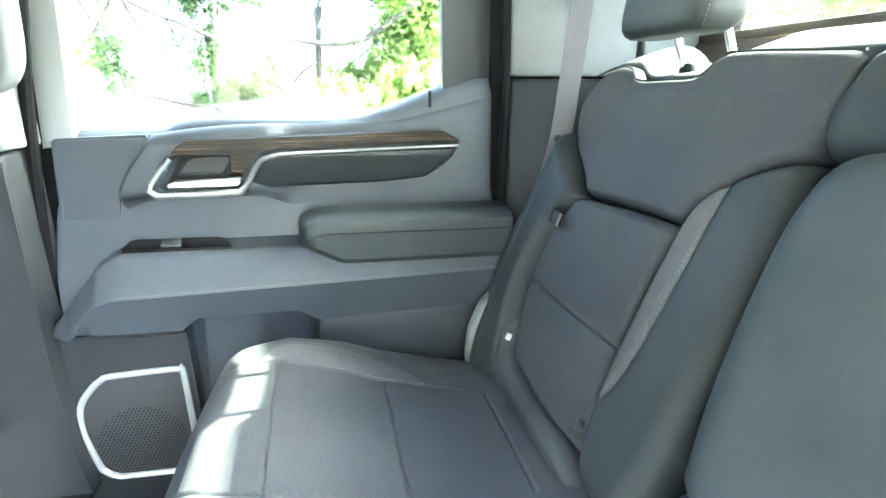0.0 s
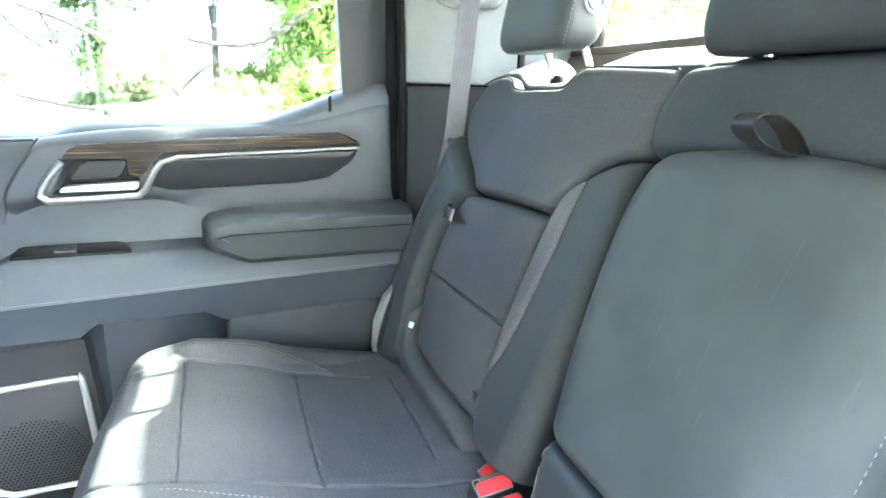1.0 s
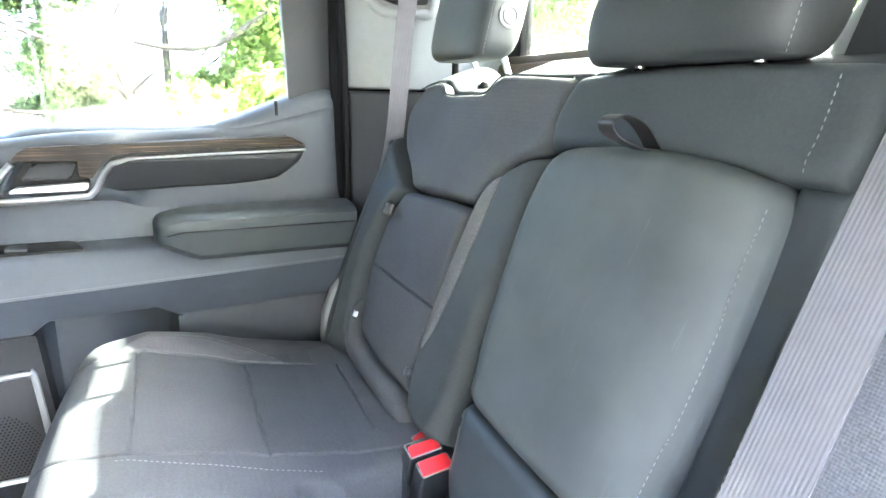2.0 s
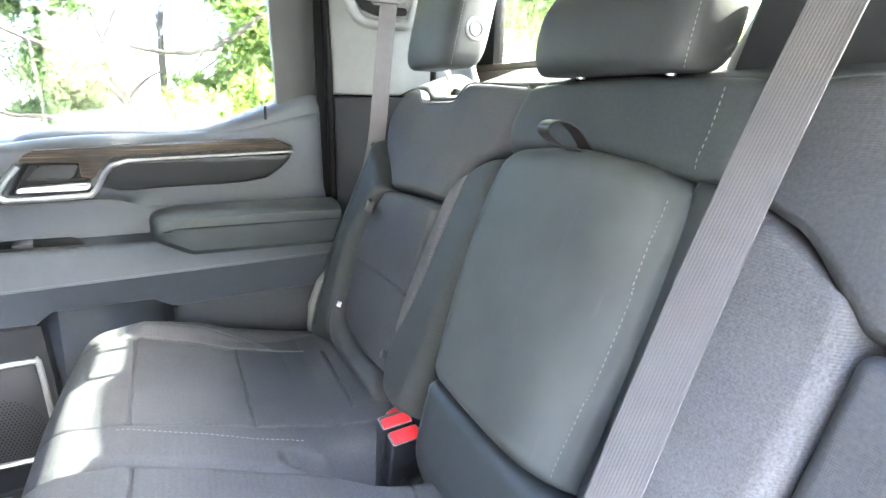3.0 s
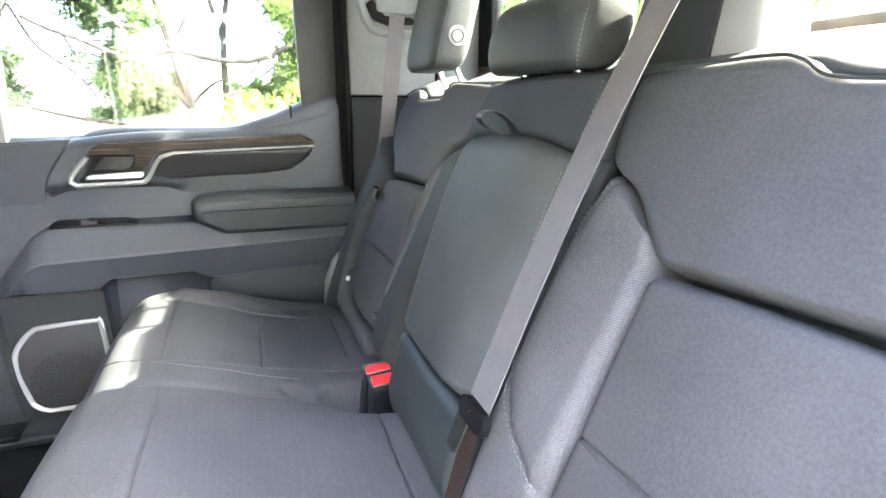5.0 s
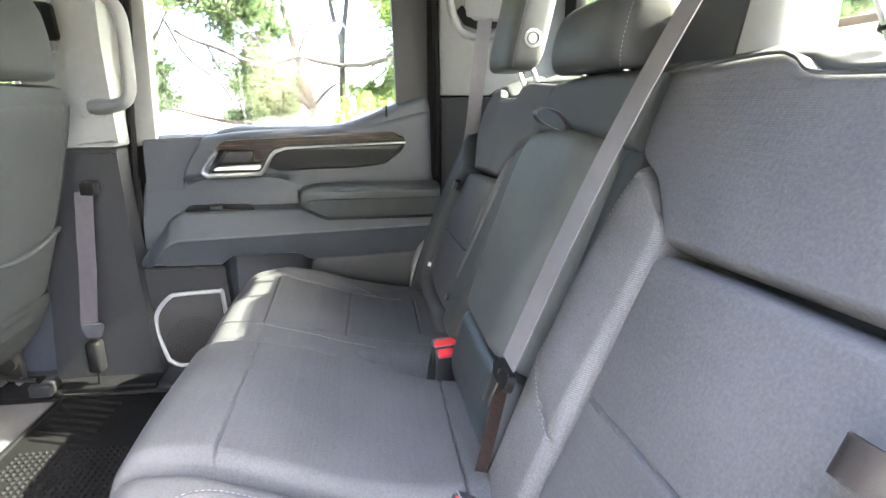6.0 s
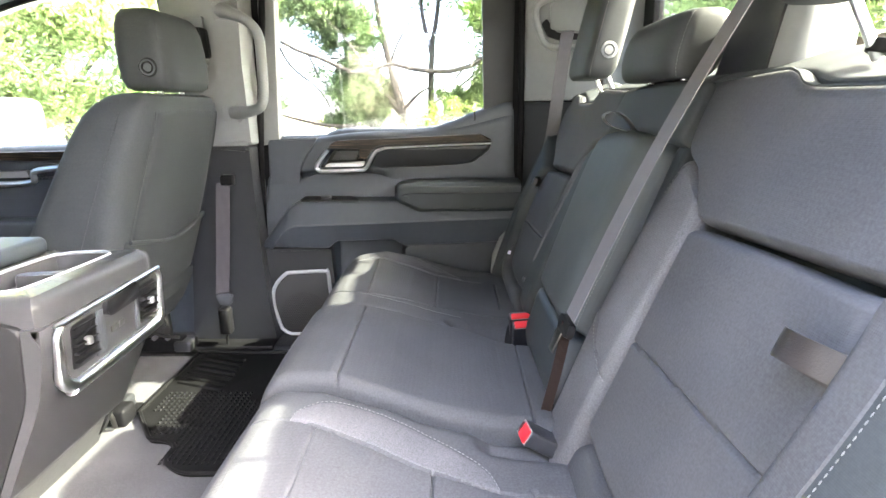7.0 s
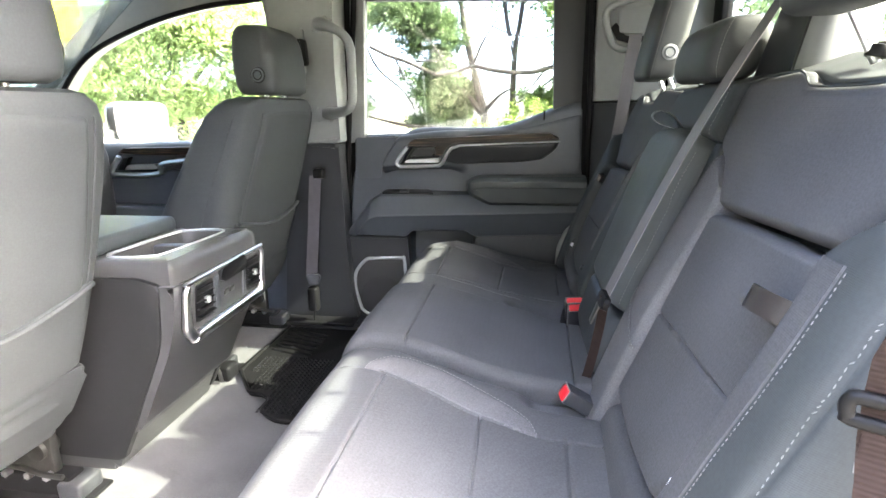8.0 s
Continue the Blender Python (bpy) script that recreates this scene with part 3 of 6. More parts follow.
lv = part("latch_lever", prism(rounded([(-0.318, 0.610), (-0.308, 0.620), (-0.180, 0.627), (-0.186, 0.611)], 0.004), hm, 0.012, 0.040, 0.006, 3), SILVER, door, "silver latch lever")

# armrest pad and the long shelf under it
def section_loft(xs, sect):
    """Loft along x; sect(x) gives the closed outline (y, z)."""
    rings = [[(x, y, z) for y, z in sect(x)] for x in xs]
    return loft(rings)


def arm_sect(x):
    k = min(1, max(0, (x + 0.076) / 0.085))
    lo = 0.503 - 0.043 * k
    f = math.sqrt(max(0.0, 1 - (1 - min(1, (x + 0.0765) / 0.02)) ** 2)) if x < -0.0565 else 1.0
    hi = 0.550 + 0.012 * min(1, k * 1.5)
    m = (lo + hi) / 2
    lo, hi = m + (lo - m) * (0.35 + 0.65 * f), m + (hi - m) * (0.35 + 0.65 * f)
    d = 0.095 * (0.3 + 0.7 * f)
    pts = [(1.13, lo), (1.13 - d * 0.82, lo + 0.004), (1.13 - d * 0.97, lo + 0.018), (1.13 - d, lo + 0.04), (1.13 - d * 1.0, hi - 0.034), (1.13 - d * 1.015, hi - 0.026), (1.13 - d * 0.99, hi - 0.010), (1.13 - d * 0.9, hi - 0.002), (1.13 - d * 0.6, hi + 0.004), (1.13, hi + 0.005)]
    return pts


xs = [-0.0765, -0.074, -0.070, -0.064, -0.055, -0.04, -0.02, 0.0, 0.01, 0.05, 0.15, 0.25, 0.33, 0.344]
part("armrest", section_loft(xs, arm_sect), SEAT_VINYL, door, "padded vinyl armrest")
part("armrest_seam", sweep([(x, 1.13 - 0.095 * 1.012 * (1 if x > -0.05 else 0.9), (0.550 + 0.012 * min(1, (x + 0.076) / 0.085 * 1.5)) - 0.031) for x in np.linspace(-0.06, 0.34, 30)], 0.0012, 6), BLACK, door)


def shelf_sect(x):
    """Upper facet, stitched crease, lower facet with a raised lip over the door slot."""
    top = float(np.interp(x, [-0.545, -0.521, -0.435, -0.40, -0.06, 0.0, 0.346], [0.348, 0.374, 0.480, 0.498, 0.501, 0.497, 0.490]))
    bot = float(np.interp(x, [-0.545, -0.305, -0.275, -0.085, -0.045, 0.346], [0.341, 0.341, 0.364, 0.368, 0.346, 0.362]))
    crease = max(bot + 0.004, float(np.interp(x, [-0.545, -0.495, -0.478, -0.457, -0.435, -0.41, 0.346], [0.342, 0.344, 0.366, 0.393, 0.411, 0.420, 0.446])))
    top = max(top, crease + 0.003)
    d = float(np.interp(x, [-0.545, -0.50, -0.44, 0.346], [0.052, 0.080, 0.096, 0.096]))
    u = top - crease
    return [(1.16, bot), (1.13 - d * 0.66, bot), (1.13 - d * 0.74, bot + 0.003), (1.13 - d * 0.985, crease - 0.003), (1.13 - d, crease), (1.13 - d * 0.985, crease + 0.003),
            (1.13 - d * 0.74, crease + u * 0.86), (1.13 - d * 0.68, crease + u * 0.96), (1.13 - d * 0.58, top), (1.16, top + 0.003)]


xs = [*np.linspace(-0.545, -0.38, 28), *np.linspace(-0.36, -0.31, 4), *np.linspace(-0.305, -0.27, 8), *np.linspace(-0.25, -0.09, 8), *np.linspace(-0.085, -0.04, 8), *np.linspace(-0.02, 0.346, 12)]
part("shelf", section_loft(xs, shelf_sect), VINYL, door, "moulded door shelf with stitched crease")
cre = [(x, shelf_sect(x)[5][0] - 0.0003, shelf_sect(x)[5][1] + 0.002) for x in np.linspace(-0.488, 0.34, 120)]
part("stitching", stitches(cre, 0.003, 0.002, 0.0006), THREAD, door, "light grey stitching")
# window switch
part("switch_plate", prism(rounded([(-0.396, 1.076), (-0.198, 1.072), (-0.210, 1.098), (-0.225, 1.128), (-0.392, 1.128)], 0.006), lambda a, b, w: Vector((a, b, 0.5040 + w + (b - 1.075) * 0.12)), -0.02, 0.0, 0.003), BLACK, door, "glossy black switch plate")
part("window_switch", prism(rounded([(-0.330, 1.084), (-0.292, 1.082), (-0.296, 1.108), (-0.326, 1.108)], 0.004), lambda a, b, w: Vector((a, b, 0.5045 + w + (b - 1.08) * 0.25)), 0, 0.004, 0.002), PLASTIC_MID, door, "window switch")
# lower panels
spk = rounded([(-0.545, -0.03), (-0.545, 0.33), (-0.305, 0.338), (-0.285, -0.03)], 0.008)
part("speaker_panel", prism(spk, door_map, 0.0, 0.05, 0.01, 3), PLASTIC, door)
part("lower_panel", prism(rounded([(-0.06, -0.03), (-0.045, 0.343), (0.345, 0.355), (0.345, -0.03)], 0.01), door_map, 0.0, 0.048, 0.01, 3), PLASTIC_MID, door, "grey lower panel behind the seat cushion")
rim = rounded([(-0.497, 0.035), (-0.521, 0.13), (-0.517, 0.19), (-0.470, 0.247), (-0.318, 0.253), (-0.308, 0.04), (-0.33, 0.016), (-0.468, 0.016)], [0.03, 0.03, 0.03, 0.03, 0.02, 0.02, 0.02, 0.03])
part("speaker_grille", prism(rim, door_map, 0.02, 0.052, 0.003), material("speaker_cloth", (0.016, 0.016, 0.017), 0.6, vary=0.25, scale=500, bump=0.8, bump_scale=1500), door, "dark perforated speaker grille")
part("chrome_strip", sweep([door_map(a, b, 0.053) for a, b in spline(rim[::2], 140, True)], 0.0065, 8, closed=True, up=(0, 1, 0)), SILVER, door, "satin silver rim of the speaker")
holes = []
for i in range(-13, 14):
    for j in range(-13, 14):
        a, b = -0.41 + i * 0.0075 + (j % 2) * 0.00375, 0.085 + j * 0.0066
        if (a + 0.41) ** 2 + (b - 0.085) ** 2 < 0.088 ** 2:
            n0 = [(a + 0.0019 * math.cos(k * 1.0472), b + 0.0019 * math.sin(k * 1.0472)) for k in range(6)]
            holes.append(([door_map(p, q, 0.0532) for p, q in n0] + [door_map(p, q, 0.0515) for p, q in n0], [tuple(range(6))] + [(k, (k + 1) % 6, 6 + (k + 1) % 6, 6 + k) for k in range(6)]))
part("speaker_holes", joined(*holes), BLACK, door, "round field of grille holes")
part("lock_pin", sweep([door_map(0.195, 0.76, -0.02), door_map(0.195, 0.793, -0.02)], 0.0035, 8), BLACK, door, "black lock pin")


def lens(pad, one, two, n=60, m=12, lift=0.0016):
    """A sewn-in piece of cloth between two curves on a pad."""
    A, B = spline(one, n), spline(two, n)
    P = np.stack([A + (B - A) * u for u in np.linspace(0, 1, m)], 1).reshape(-1, 2)
    V = []
    for k, (a, b) in enumerate(P):
        d = (pad.A - a) ** 2 + (pad.B - b) ** 2
        near = np.argpartition(d.ravel(), 4)[:4]
        wt = 1 / (d.ravel()[near] + 1e-9)
        edge = k % m in (0, m - 1)
        V.append(pad.fmap(a, b, float((pad.W.ravel()[near] * wt).sum() / wt.sum()) + (lift if not edge else -0.002)))
    F = [(i * m + j, i * m + j + 1, (i + 1) * m + j + 1, (i + 1) * m + j) for i in range(n - 1) for j in range(m - 1)]
    return V, F


# ---- rear seat: backs ----
def side_back(sgn, dash):
    far = sgn > 0
    ob = thing("rear_bench_section", "dark grey cloth outer rear seat back" + (" beside the closed door" if far else " beside the open doorway"), "seat back", "rear seat backs")
    fm = lambda q, v, w: back_map(YC + sgn * q, v, w)
    sh = 0.0 if far else 0.037                          # the near seam lies further out
    nt = 0.0 if far else 0.010                          # the headrest notch is shallower there
    ci, co = (0.0, 0.0) if far else (0.020, 0.042)      # the fold lies higher on the near back
    body = prism(rounded([(0.185, -0.04), (0.785, -0.04), (0.79, 0.45), (0.775, 0.58), (0.72, 0.622), (0.2, 0.632)], [0.01, 0.01, 0.05, 0.05, 0.05, 0.02]), fm, -0.15, -0.075, 0.02, 4)
    part("shell", body, CLOTH_SMOOTH, ob)
    up_right = [(0.61, 0.41 + co), (0.66, 0.448 + co * 0.7), (0.735, 0.493 + co * 0.3), (0.782, 0.56), (0.735, 0.622)]
    low_right = [(0.585, 0.115), (0.645, 0.22), (0.648, 0.33 + co / 2), (0.606, 0.405 + co)]
    out_left = [(0.60, 0.05), (0.655, 0.2), (0.660, 0.33 + co / 2), (0.612, 0.406 + co)]
    out_top = [(0.612, 0.406 + co), (0.668, 0.443 + co * 0.7), (0.735, 0.487 + co * 0.3), (0.785, 0.52)]
    split = [(0.32, 0.248), (0.66, 0.236)]
    if not far:
        up_right = [(0.650, 0.460), (0.674, 0.482), (0.708, 0.514), (0.765, 0.565), (0.735, 0.622)]
        low_right = [(0.592, 0.115), (0.638, 0.20), (0.650, 0.29), (0.657, 0.38), (0.652, 0.452)]
        out_left = [(0.605, 0.05), (0.648, 0.2), (0.657, 0.29), (0.664, 0.38), (0.662, 0.458)]
        out_top = [(0.662, 0.458), (0.690, 0.486), (0.732, 0.517), (0.785, 0.54)]
        split = [(0.32, 0.268), (0.66, 0.283)]
    up = Pad(fm, [(0.335, 0.425 + ci), (0.300, 0.47 + ci * 0.3), (0.262, 0.508), (0.205, 0.535), (0.193, 0.59), (0.197, 0.635)], up_right,
             [(0.335, 0.425 + ci), (0.47, 0.421 + (ci + co) / 2), up_right[0]], [(0.197, 0.638), (0.36, 0.645), (0.40, 0.640), (0.43, 0.615 + nt), (0.5, 0.611 + nt), (0.58, 0.612 + nt), (0.61, 0.63), (0.66, 0.636), (0.735, 0.622)],
             ((0.028, 0.026), (0.045, 0.036), (0.013, 0.030), (0.016, 0.016)), 0.04, 100, 120, lambda a, b: -0.018 + 0.008 * np.cos((a - 0.47) * 5), soft=0.0009, seed=3)
    part("upper_panel", up.data(), CLOTH, ob)
    part("piping", sweep([fm(a, b, -0.0165 + 0.004 * math.cos((a - 0.47) * 5)) for a, b in spline([(0.200, 0.634), (0.36, 0.641), (0.40, 0.636), (0.43, 0.611 + nt), (0.5, 0.607 + nt), (0.58, 0.608 + nt), (0.61, 0.626), (0.66, 0.632), (0.73, 0.618)], 80)], 0.0018, 6), CLOTH_SMOOTH, ob, "sewn ridge along the top")
    tmap = lambda q, s, w: Vector((0.500 + s, YC + sgn * q, 0.830 + w))
    notch = lambda a: 1 / (1 + np.exp(-(a - 0.418) / 0.008)) * 1 / (1 + np.exp((a - 0.605) / 0.008))
    cap = Pad(tmap, [(0.176, 0.0), (0.176, 0.06), (0.178, 0.125)], [(0.735, 0.0), (0.74, 0.06), (0.72, 0.12)], [(0.176, 0.0), (0.47, 0.0), (0.735, 0.0)], [(0.178, 0.125), (0.47, 0.125), (0.72, 0.12)],
              ((0.01, 0.003), (0.06, 0.04), (0.01, 0.004), (0.05, 0.03)), 0.03, 110, 30, lambda a, b: 0.012 + 0.34 * np.clip(b, 0, 0.09) - notch(a) * (0.022 - nt * 1.1 + 0.008 * np.clip(b / 0.05, 0, 1)), soft=0.0008, seed=31)
    part("top_cap", cap.data(), CLOTH_SMOOTH, ob, "padded cloth top edge")
    pb = 0.098 if far else 0.115                        # lower edge of the panel
    low_right[0] = (low_right[0][0], pb)
    low = Pad(fm, [(0.325 if not far else 0.310, pb), (0.332, 0.25), (0.338, 0.415 + ci)], low_right, [(0.325 if not far else 0.310, pb), (0.46, pb - 0.007), low_right[0]], [(0.338, 0.420 + ci), (0.47, 0.416 + (ci + co) / 2), low_right[-1]],
              ((0.016, 0.02), (0.016, 0.02), (0.018, 0.022), (0.015, 0.030)), 0.04, 100, 130, lambda a, b: -0.012 + 0.006 * np.cos((a - 0.47) * 6), ((split, 0.005, 0.0022),), soft=0.0008, seed=4)
    roll = Pad(fm, [(0.285, 0.0), (0.295, 0.05), (0.305, 0.085)], [(0.66, 0.0), (0.655, 0.08), (0.64, 0.17)], [(0.285, 0.0), (0.4, 0.0), (0.66, 0.0)], [(0.305, pb - 0.023), (0.36, pb - 0.007), (0.46, pb - 0.013), (0.585, pb - 0.003), (0.64, 0.17)],
               ((0.030 if far else 0.045, 0.030), (0.03, 0.02), (0.03, 0.03), (0.030, 0.030)), 0.05, 80, 40, lambda a, b: (0.006 - 9.0 * np.clip(0.085 - b, 0, 1) ** 2 if far else -0.010) + 0 * a, soft=0.0006, seed=33)
    part("lower_roll", roll.data(), CLOTH, ob, "stuffed roll under the panel")
    part("lower_panel", low.data(), CLOTH, ob)
    b0 = 0.088 if far else 0.0                          # the far bolster ends above the buckles
    inn = Pad(fm, [(0.188, b0), (0.182, 0.25), (0.185, 0.43), (0.208, 0.532)], [(0.300 if far else 0.330, b0), (0.322, 0.12 + b0 / 4), (0.329, 0.25), (0.334, 0.42 + ci), (0.305, 0.47 + ci * 0.3)], [(0.188, b0), (0.25, b0 * 0.93), (0.300 if far else 0.330, b0)], [(0.208, 0.532), (0.262, 0.505), (0.305, 0.47 + ci * 0.3)],
              ((0.035, 0.04), (0.022, 0.026), (0.02, 0.01), (0.018, 0.026)), 0.05, 60, 110, lambda a, b: 0.0 - 0.05 * np.clip(b - 0.25, 0, 1), ((dash, 0.004, 0.004),), soft=0.0006, seed=5)
    part("inner_bolster", inn.data(), CLOTH_HEATHER if not far else CLOTH_SMOOTH, ob)
    if far:
        part("bolster_insert", lens(inn, [(0.326, 0.165), (0.326, 0.205), (0.327, 0.26), (0.330, 0.36), (0.325, 0.445), (0.306, 0.475)], dash), CLOTH_HEATHER, ob, "lighter heather cloth strip")
    part("stitching", stitches(inn.on([(a + 0.004 * (1 if far else -1), b) for a, b in dash], 120, 0.0008)), THREAD, ob, "light grey stitching")
    out = Pad(fm, out_left, [(0.745, 0.0), (0.80, 0.16), (0.805, 0.33), out_top[-1]], [out_left[0], (0.67, 0.02), (0.745, 0.0)], out_top,
              ((0.020, 0.026), (0.06, 0.06), (0.03, 0.02), (0.018, 0.024)), 0.06, 70, 90, lambda a, b: 0.006 + 0.01 * np.cos((a - 0.72) * 12) - 0.04 * np.clip(b - 0.25, 0, 1), (([(0.690 + sh, 0.05), (0.728 + sh, 0.2), (0.732 + sh, 0.33), (0.732 + sh, 0.45)], 0.004, 0.005),), soft=0.0006, seed=6)
    part("outer_bolster", out.data(), CLOTH_SMOOTH, ob)
    if not far:
        seam_in = [(0.668, 0.10), (0.694, 0.18), (0.707, 0.28), (0.714, 0.37), (0.716, 0.455)]
        part("bolster_insert", lens(out, [(0.622, 0.10), (0.650, 0.18), (0.663, 0.28), (0.670, 0.37), (0.671, 0.455)], seam_in), CLOTH, ob, "textured cloth strip along the panel")
        part("stitching", stitches(out.on([(a + 0.003, b) for a, b in seam_in], 110, 0.0008), 0.0040, 0.0024, 0.0007), THREAD, ob, "light grey stitching")
        part("stitching", stitches(out.on([(0.690 + sh, 0.06), (0.725 + sh, 0.2), (0.729 + sh, 0.33), (0.729 + sh, 0.45)], 140, 0.0008), 0.0042, 0.0032, 0.0007), THREAD, ob, "thick light stitching")
    # strap loop at the outer seam
    o = (0.0, -0.032) if far else (0.036, 0.001)
    lp = [(0.655, 0.395, -0.010), (0.632, 0.393, 0.010), (0.607, 0.391, 0.022), (0.590, 0.390, 0.023), (0.584, 0.389, 0.015), (0.592, 0.388, 0.008), (0.612, 0.388, 0.004), (0.650, 0.388, -0.012)]
    if far:
        lp = [(0.655 + (a - 0.655) * 1.0, b, c * 0.9) for a, b, c in lp]
    part("pull_loop", strap([fm(a + o[0], b + o[1], c) for a, b, c in spline(lp, 40)], tuple(BV * (0.011 if far else 0.0125)), 0.0016), SATIN, ob, "shiny black ribbon loop")
    # push button low on the inner side, and a sewn tag
    part("button", disc(fm(*((0.325, 0.135, -0.002) if far else (0.340, 0.160, -0.016))), BN, 0.008 if far else 0.005, 0.008), PLASTIC_MID, ob)
    part("tag", prism([(0, 0), (0.007, 0), (0.007, 0.011), (0, 0.011)], lambda a, b, w: fm((0.602 if far else 0.640) + a, (0.124 if far else 0.170) + b, (0.006 if far else 0.004) + w), -0.006, 0.002, 0), WHITE_TAG, ob, "small white sewn tag")
    return ob, fm


far_back, FM = side_back(1, [(0.33, 0.16), (0.300, 0.205), (0.287, 0.26), (0.284, 0.36), (0.284, 0.46), (0.280, 0.49)])
near_back, NM = side_back(-1, [(0.322, 0.19), (0.245, 0.22), (0.205, 0.265), (0.195, 0.32), (0.203, 0.44), (0.235, 0.515)])

cb = thing("rear_seat_center_back", "dark grey middle seat back with folded armrest", "seat back", "rear seat backs")
part("shell", prism(rounded([(0.085, -0.04), (0.445, -0.04), (0.455, 0.61), (0.43, 0.632), (0.10, 0.632), (0.08, 0.61)], 0.02), back_map, -0.15, -0.085, 0.02, 4), CLOTH_SMOOTH, cb)
ctop = Pad(back_map, [(0.082, 0.538), (0.075, 0.58), (0.082, 0.640)], [(0.452, 0.53), (0.466, 0.58), (0.452, 0.636)], [(0.082, 0.538), (0.27, 0.54), (0.452, 0.53)], [(0.082, 0.640), (0.27, 0.646), (0.452, 0.636)],
           ((0.02, 0.012), (0.02, 0.014), (0.02, 0.02), (0.016, 0.016)), 0.05, 70, 40, lambda a, b: -0.008 - 0.03 * (b - 0.54), soft=0.0008, seed=7)
part("upper_panel", ctop.data(), CLOTH_SMOOTH, cb)
ccap = Pad(lambda y, s, w: Vector((0.500 + s, y, 0.830 + w)), [(0.088, 0.0), (0.088, 0.06), (0.088, 0.125)], [(0.436, 0.0), (0.436, 0.06), (0.436, 0.125)], [(0.088, 0.0), (0.436, 0.0)], [(0.088, 0.125), (0.436, 0.125)],
           ((0.008, 0.003), (0.008, 0.003), (0.01, 0.004), (0.05, 0.03)), 0.03, 50, 30, lambda a, b: 0.012 + 0.32 * np.clip(b, 0, 0.09), soft=0.0008, seed=41)
part("top_cap", ccap.data(), CLOTH_SMOOTH, cb, "padded cloth top edge")
part("stitching", stitches(ctop.on([(0.110, 0.545), (0.108, 0.58), (0.112, 0.630)], 60, 0.0008)), THREAD, cb, "light grey stitching")
arm = Pad(back_map, [(0.118, 0.186), (0.108, 0.35), (0.112, 0.50), (0.128, 0.540)], [(0.418, 0.186), (0.442, 0.3), (0.452, 0.45), (0.432, 0.533)], [(0.118, 0.186), (0.26, 0.184), (0.418, 0.186)], [(0.128, 0.540), (0.27, 0.549), (0.432, 0.533)],
          ((0.075, 0.055), (0.06, 0.055), (0.022, 0.03), (0.035, 0.03)), 0.08, 110, 90, lambda a, b: 0.014 + 0.006 * np.cos((a - 0.27) * 7), (([(0.125, 0.20), (0.115, 0.35), (0.119, 0.52)], 0.003, 0.003),), soft=0.0008, seed=8)
ar = part("armrest", arm.data(), SCUFFED, cb, "folded-up vinyl centre armrest with scuffs")
part("stitching", stitches(arm.on([(0.130, 0.2), (0.120, 0.35), (0.124, 0.515)], 120, 0.0008)), THREAD, ar, "light grey stitching")
wing = Pad(back_map, [(0.068, 0.06), (0.070, 0.30), (0.076, 0.545)], [(0.112, 0.06), (0.112, 0.30), (0.122, 0.545)], [(0.068, 0.06), (0.112, 0.06)], [(0.076, 0.545), (0.122, 0.545)],
           ((0.012, 0.010), (0.012, 0.006), (0.01, 0.0), (0.02, 0.01)), 0.05, 20, 60, lambda a, b: -0.030 + 0 * a)
part("side_wing", wing.data(), SEAT_VINYL, cb, "narrow vinyl strip beside the armrest")
clow = Pad(back_map, [(0.06, 0.0), (0.078, 0.10), (0.108, 0.182)], [(0.392, 0.0), (0.398, 0.10), (0.412, 0.182)], [(0.06, 0.0), (0.24, 0.0), (0.392, 0.0)], [(0.108, 0.182), (0.26, 0.180), (0.412, 0.182)],
           ((0.03, 0.03), (0.03, 0.03), (0.02, 0.02), (0.02, 0.018)), 0.07, 60, 50, lambda a, b: 0.006 + 0.04 * (b - 0.1) - 7.0 * np.clip(0.1 - b, 0, 1) ** 2, soft=0.0006, seed=9)
part("lower_panel", clow.data(), SEAT_VINYL, cb)
part("piping", sweep([p for p in clow.on([(0.386, 0.085), (0.393, 0.13), (0.400, 0.160), (0.396, 0.176)], 40, 0.0006)], 0.0011, 6), THREAD, cb, "pale piped corner")
lp = [(-0.006, 0.546), (0.014, 0.560), (0.030, 0.566), (0.045, 0.565), (0.055, 0.558), (0.056, 0.550), (0.048, 0.544), (0.034, 0.541), (0.016, 0.542), (-0.008, 0.543)]
part("pull_loop", strap([back_map(0.266 + 0.2 * max(w, 0), v, w) for w, v in spline(lp, 50)], (0, 0.0115, 0), 0.0016), SATIN, cb, "shiny black ribbon loop")

# belt tower on the shoulder of the near seat back
tw = thing("belt_tower", "dark grey belt guide tower on top of the near seat back", "belt guide")
trings = [ring(0.575 + (z - 0.86) * 0.2, 0.060 - (z - 0.86) * 0.05, z, hx, hy, 6, 40) for z, hx, hy in ((0.78, 0.045, 0.112), (0.86, 0.045, 0.105), (0.92, 0.042, 0.090), (0.97, 0.038, 0.076), (1.02, 0.034, 0.066), (1.045, 0.028, 0.058), (1.055, 0.018, 0.046))]
part("housing", loft(trings), PLASTIC_LIGHT, tw)
# raised dark plate stands in for the shaded hollow in the tower's front
part("front_shade_plate", prism(rounded([(-0.035, 0.80), (0.115, 0.80), (0.10, 0.95), (0.075, 1.02), (-0.002, 1.02), (-0.02, 0.95)], 0.01), lambda a, b, w: Vector((0.541 + (b - 0.86) * 0.24 - w, a + 0.030, b)), 0, 0.014, 0.003), PLASTIC, tw, "dark plate for the shaded hollow behind the webbing")


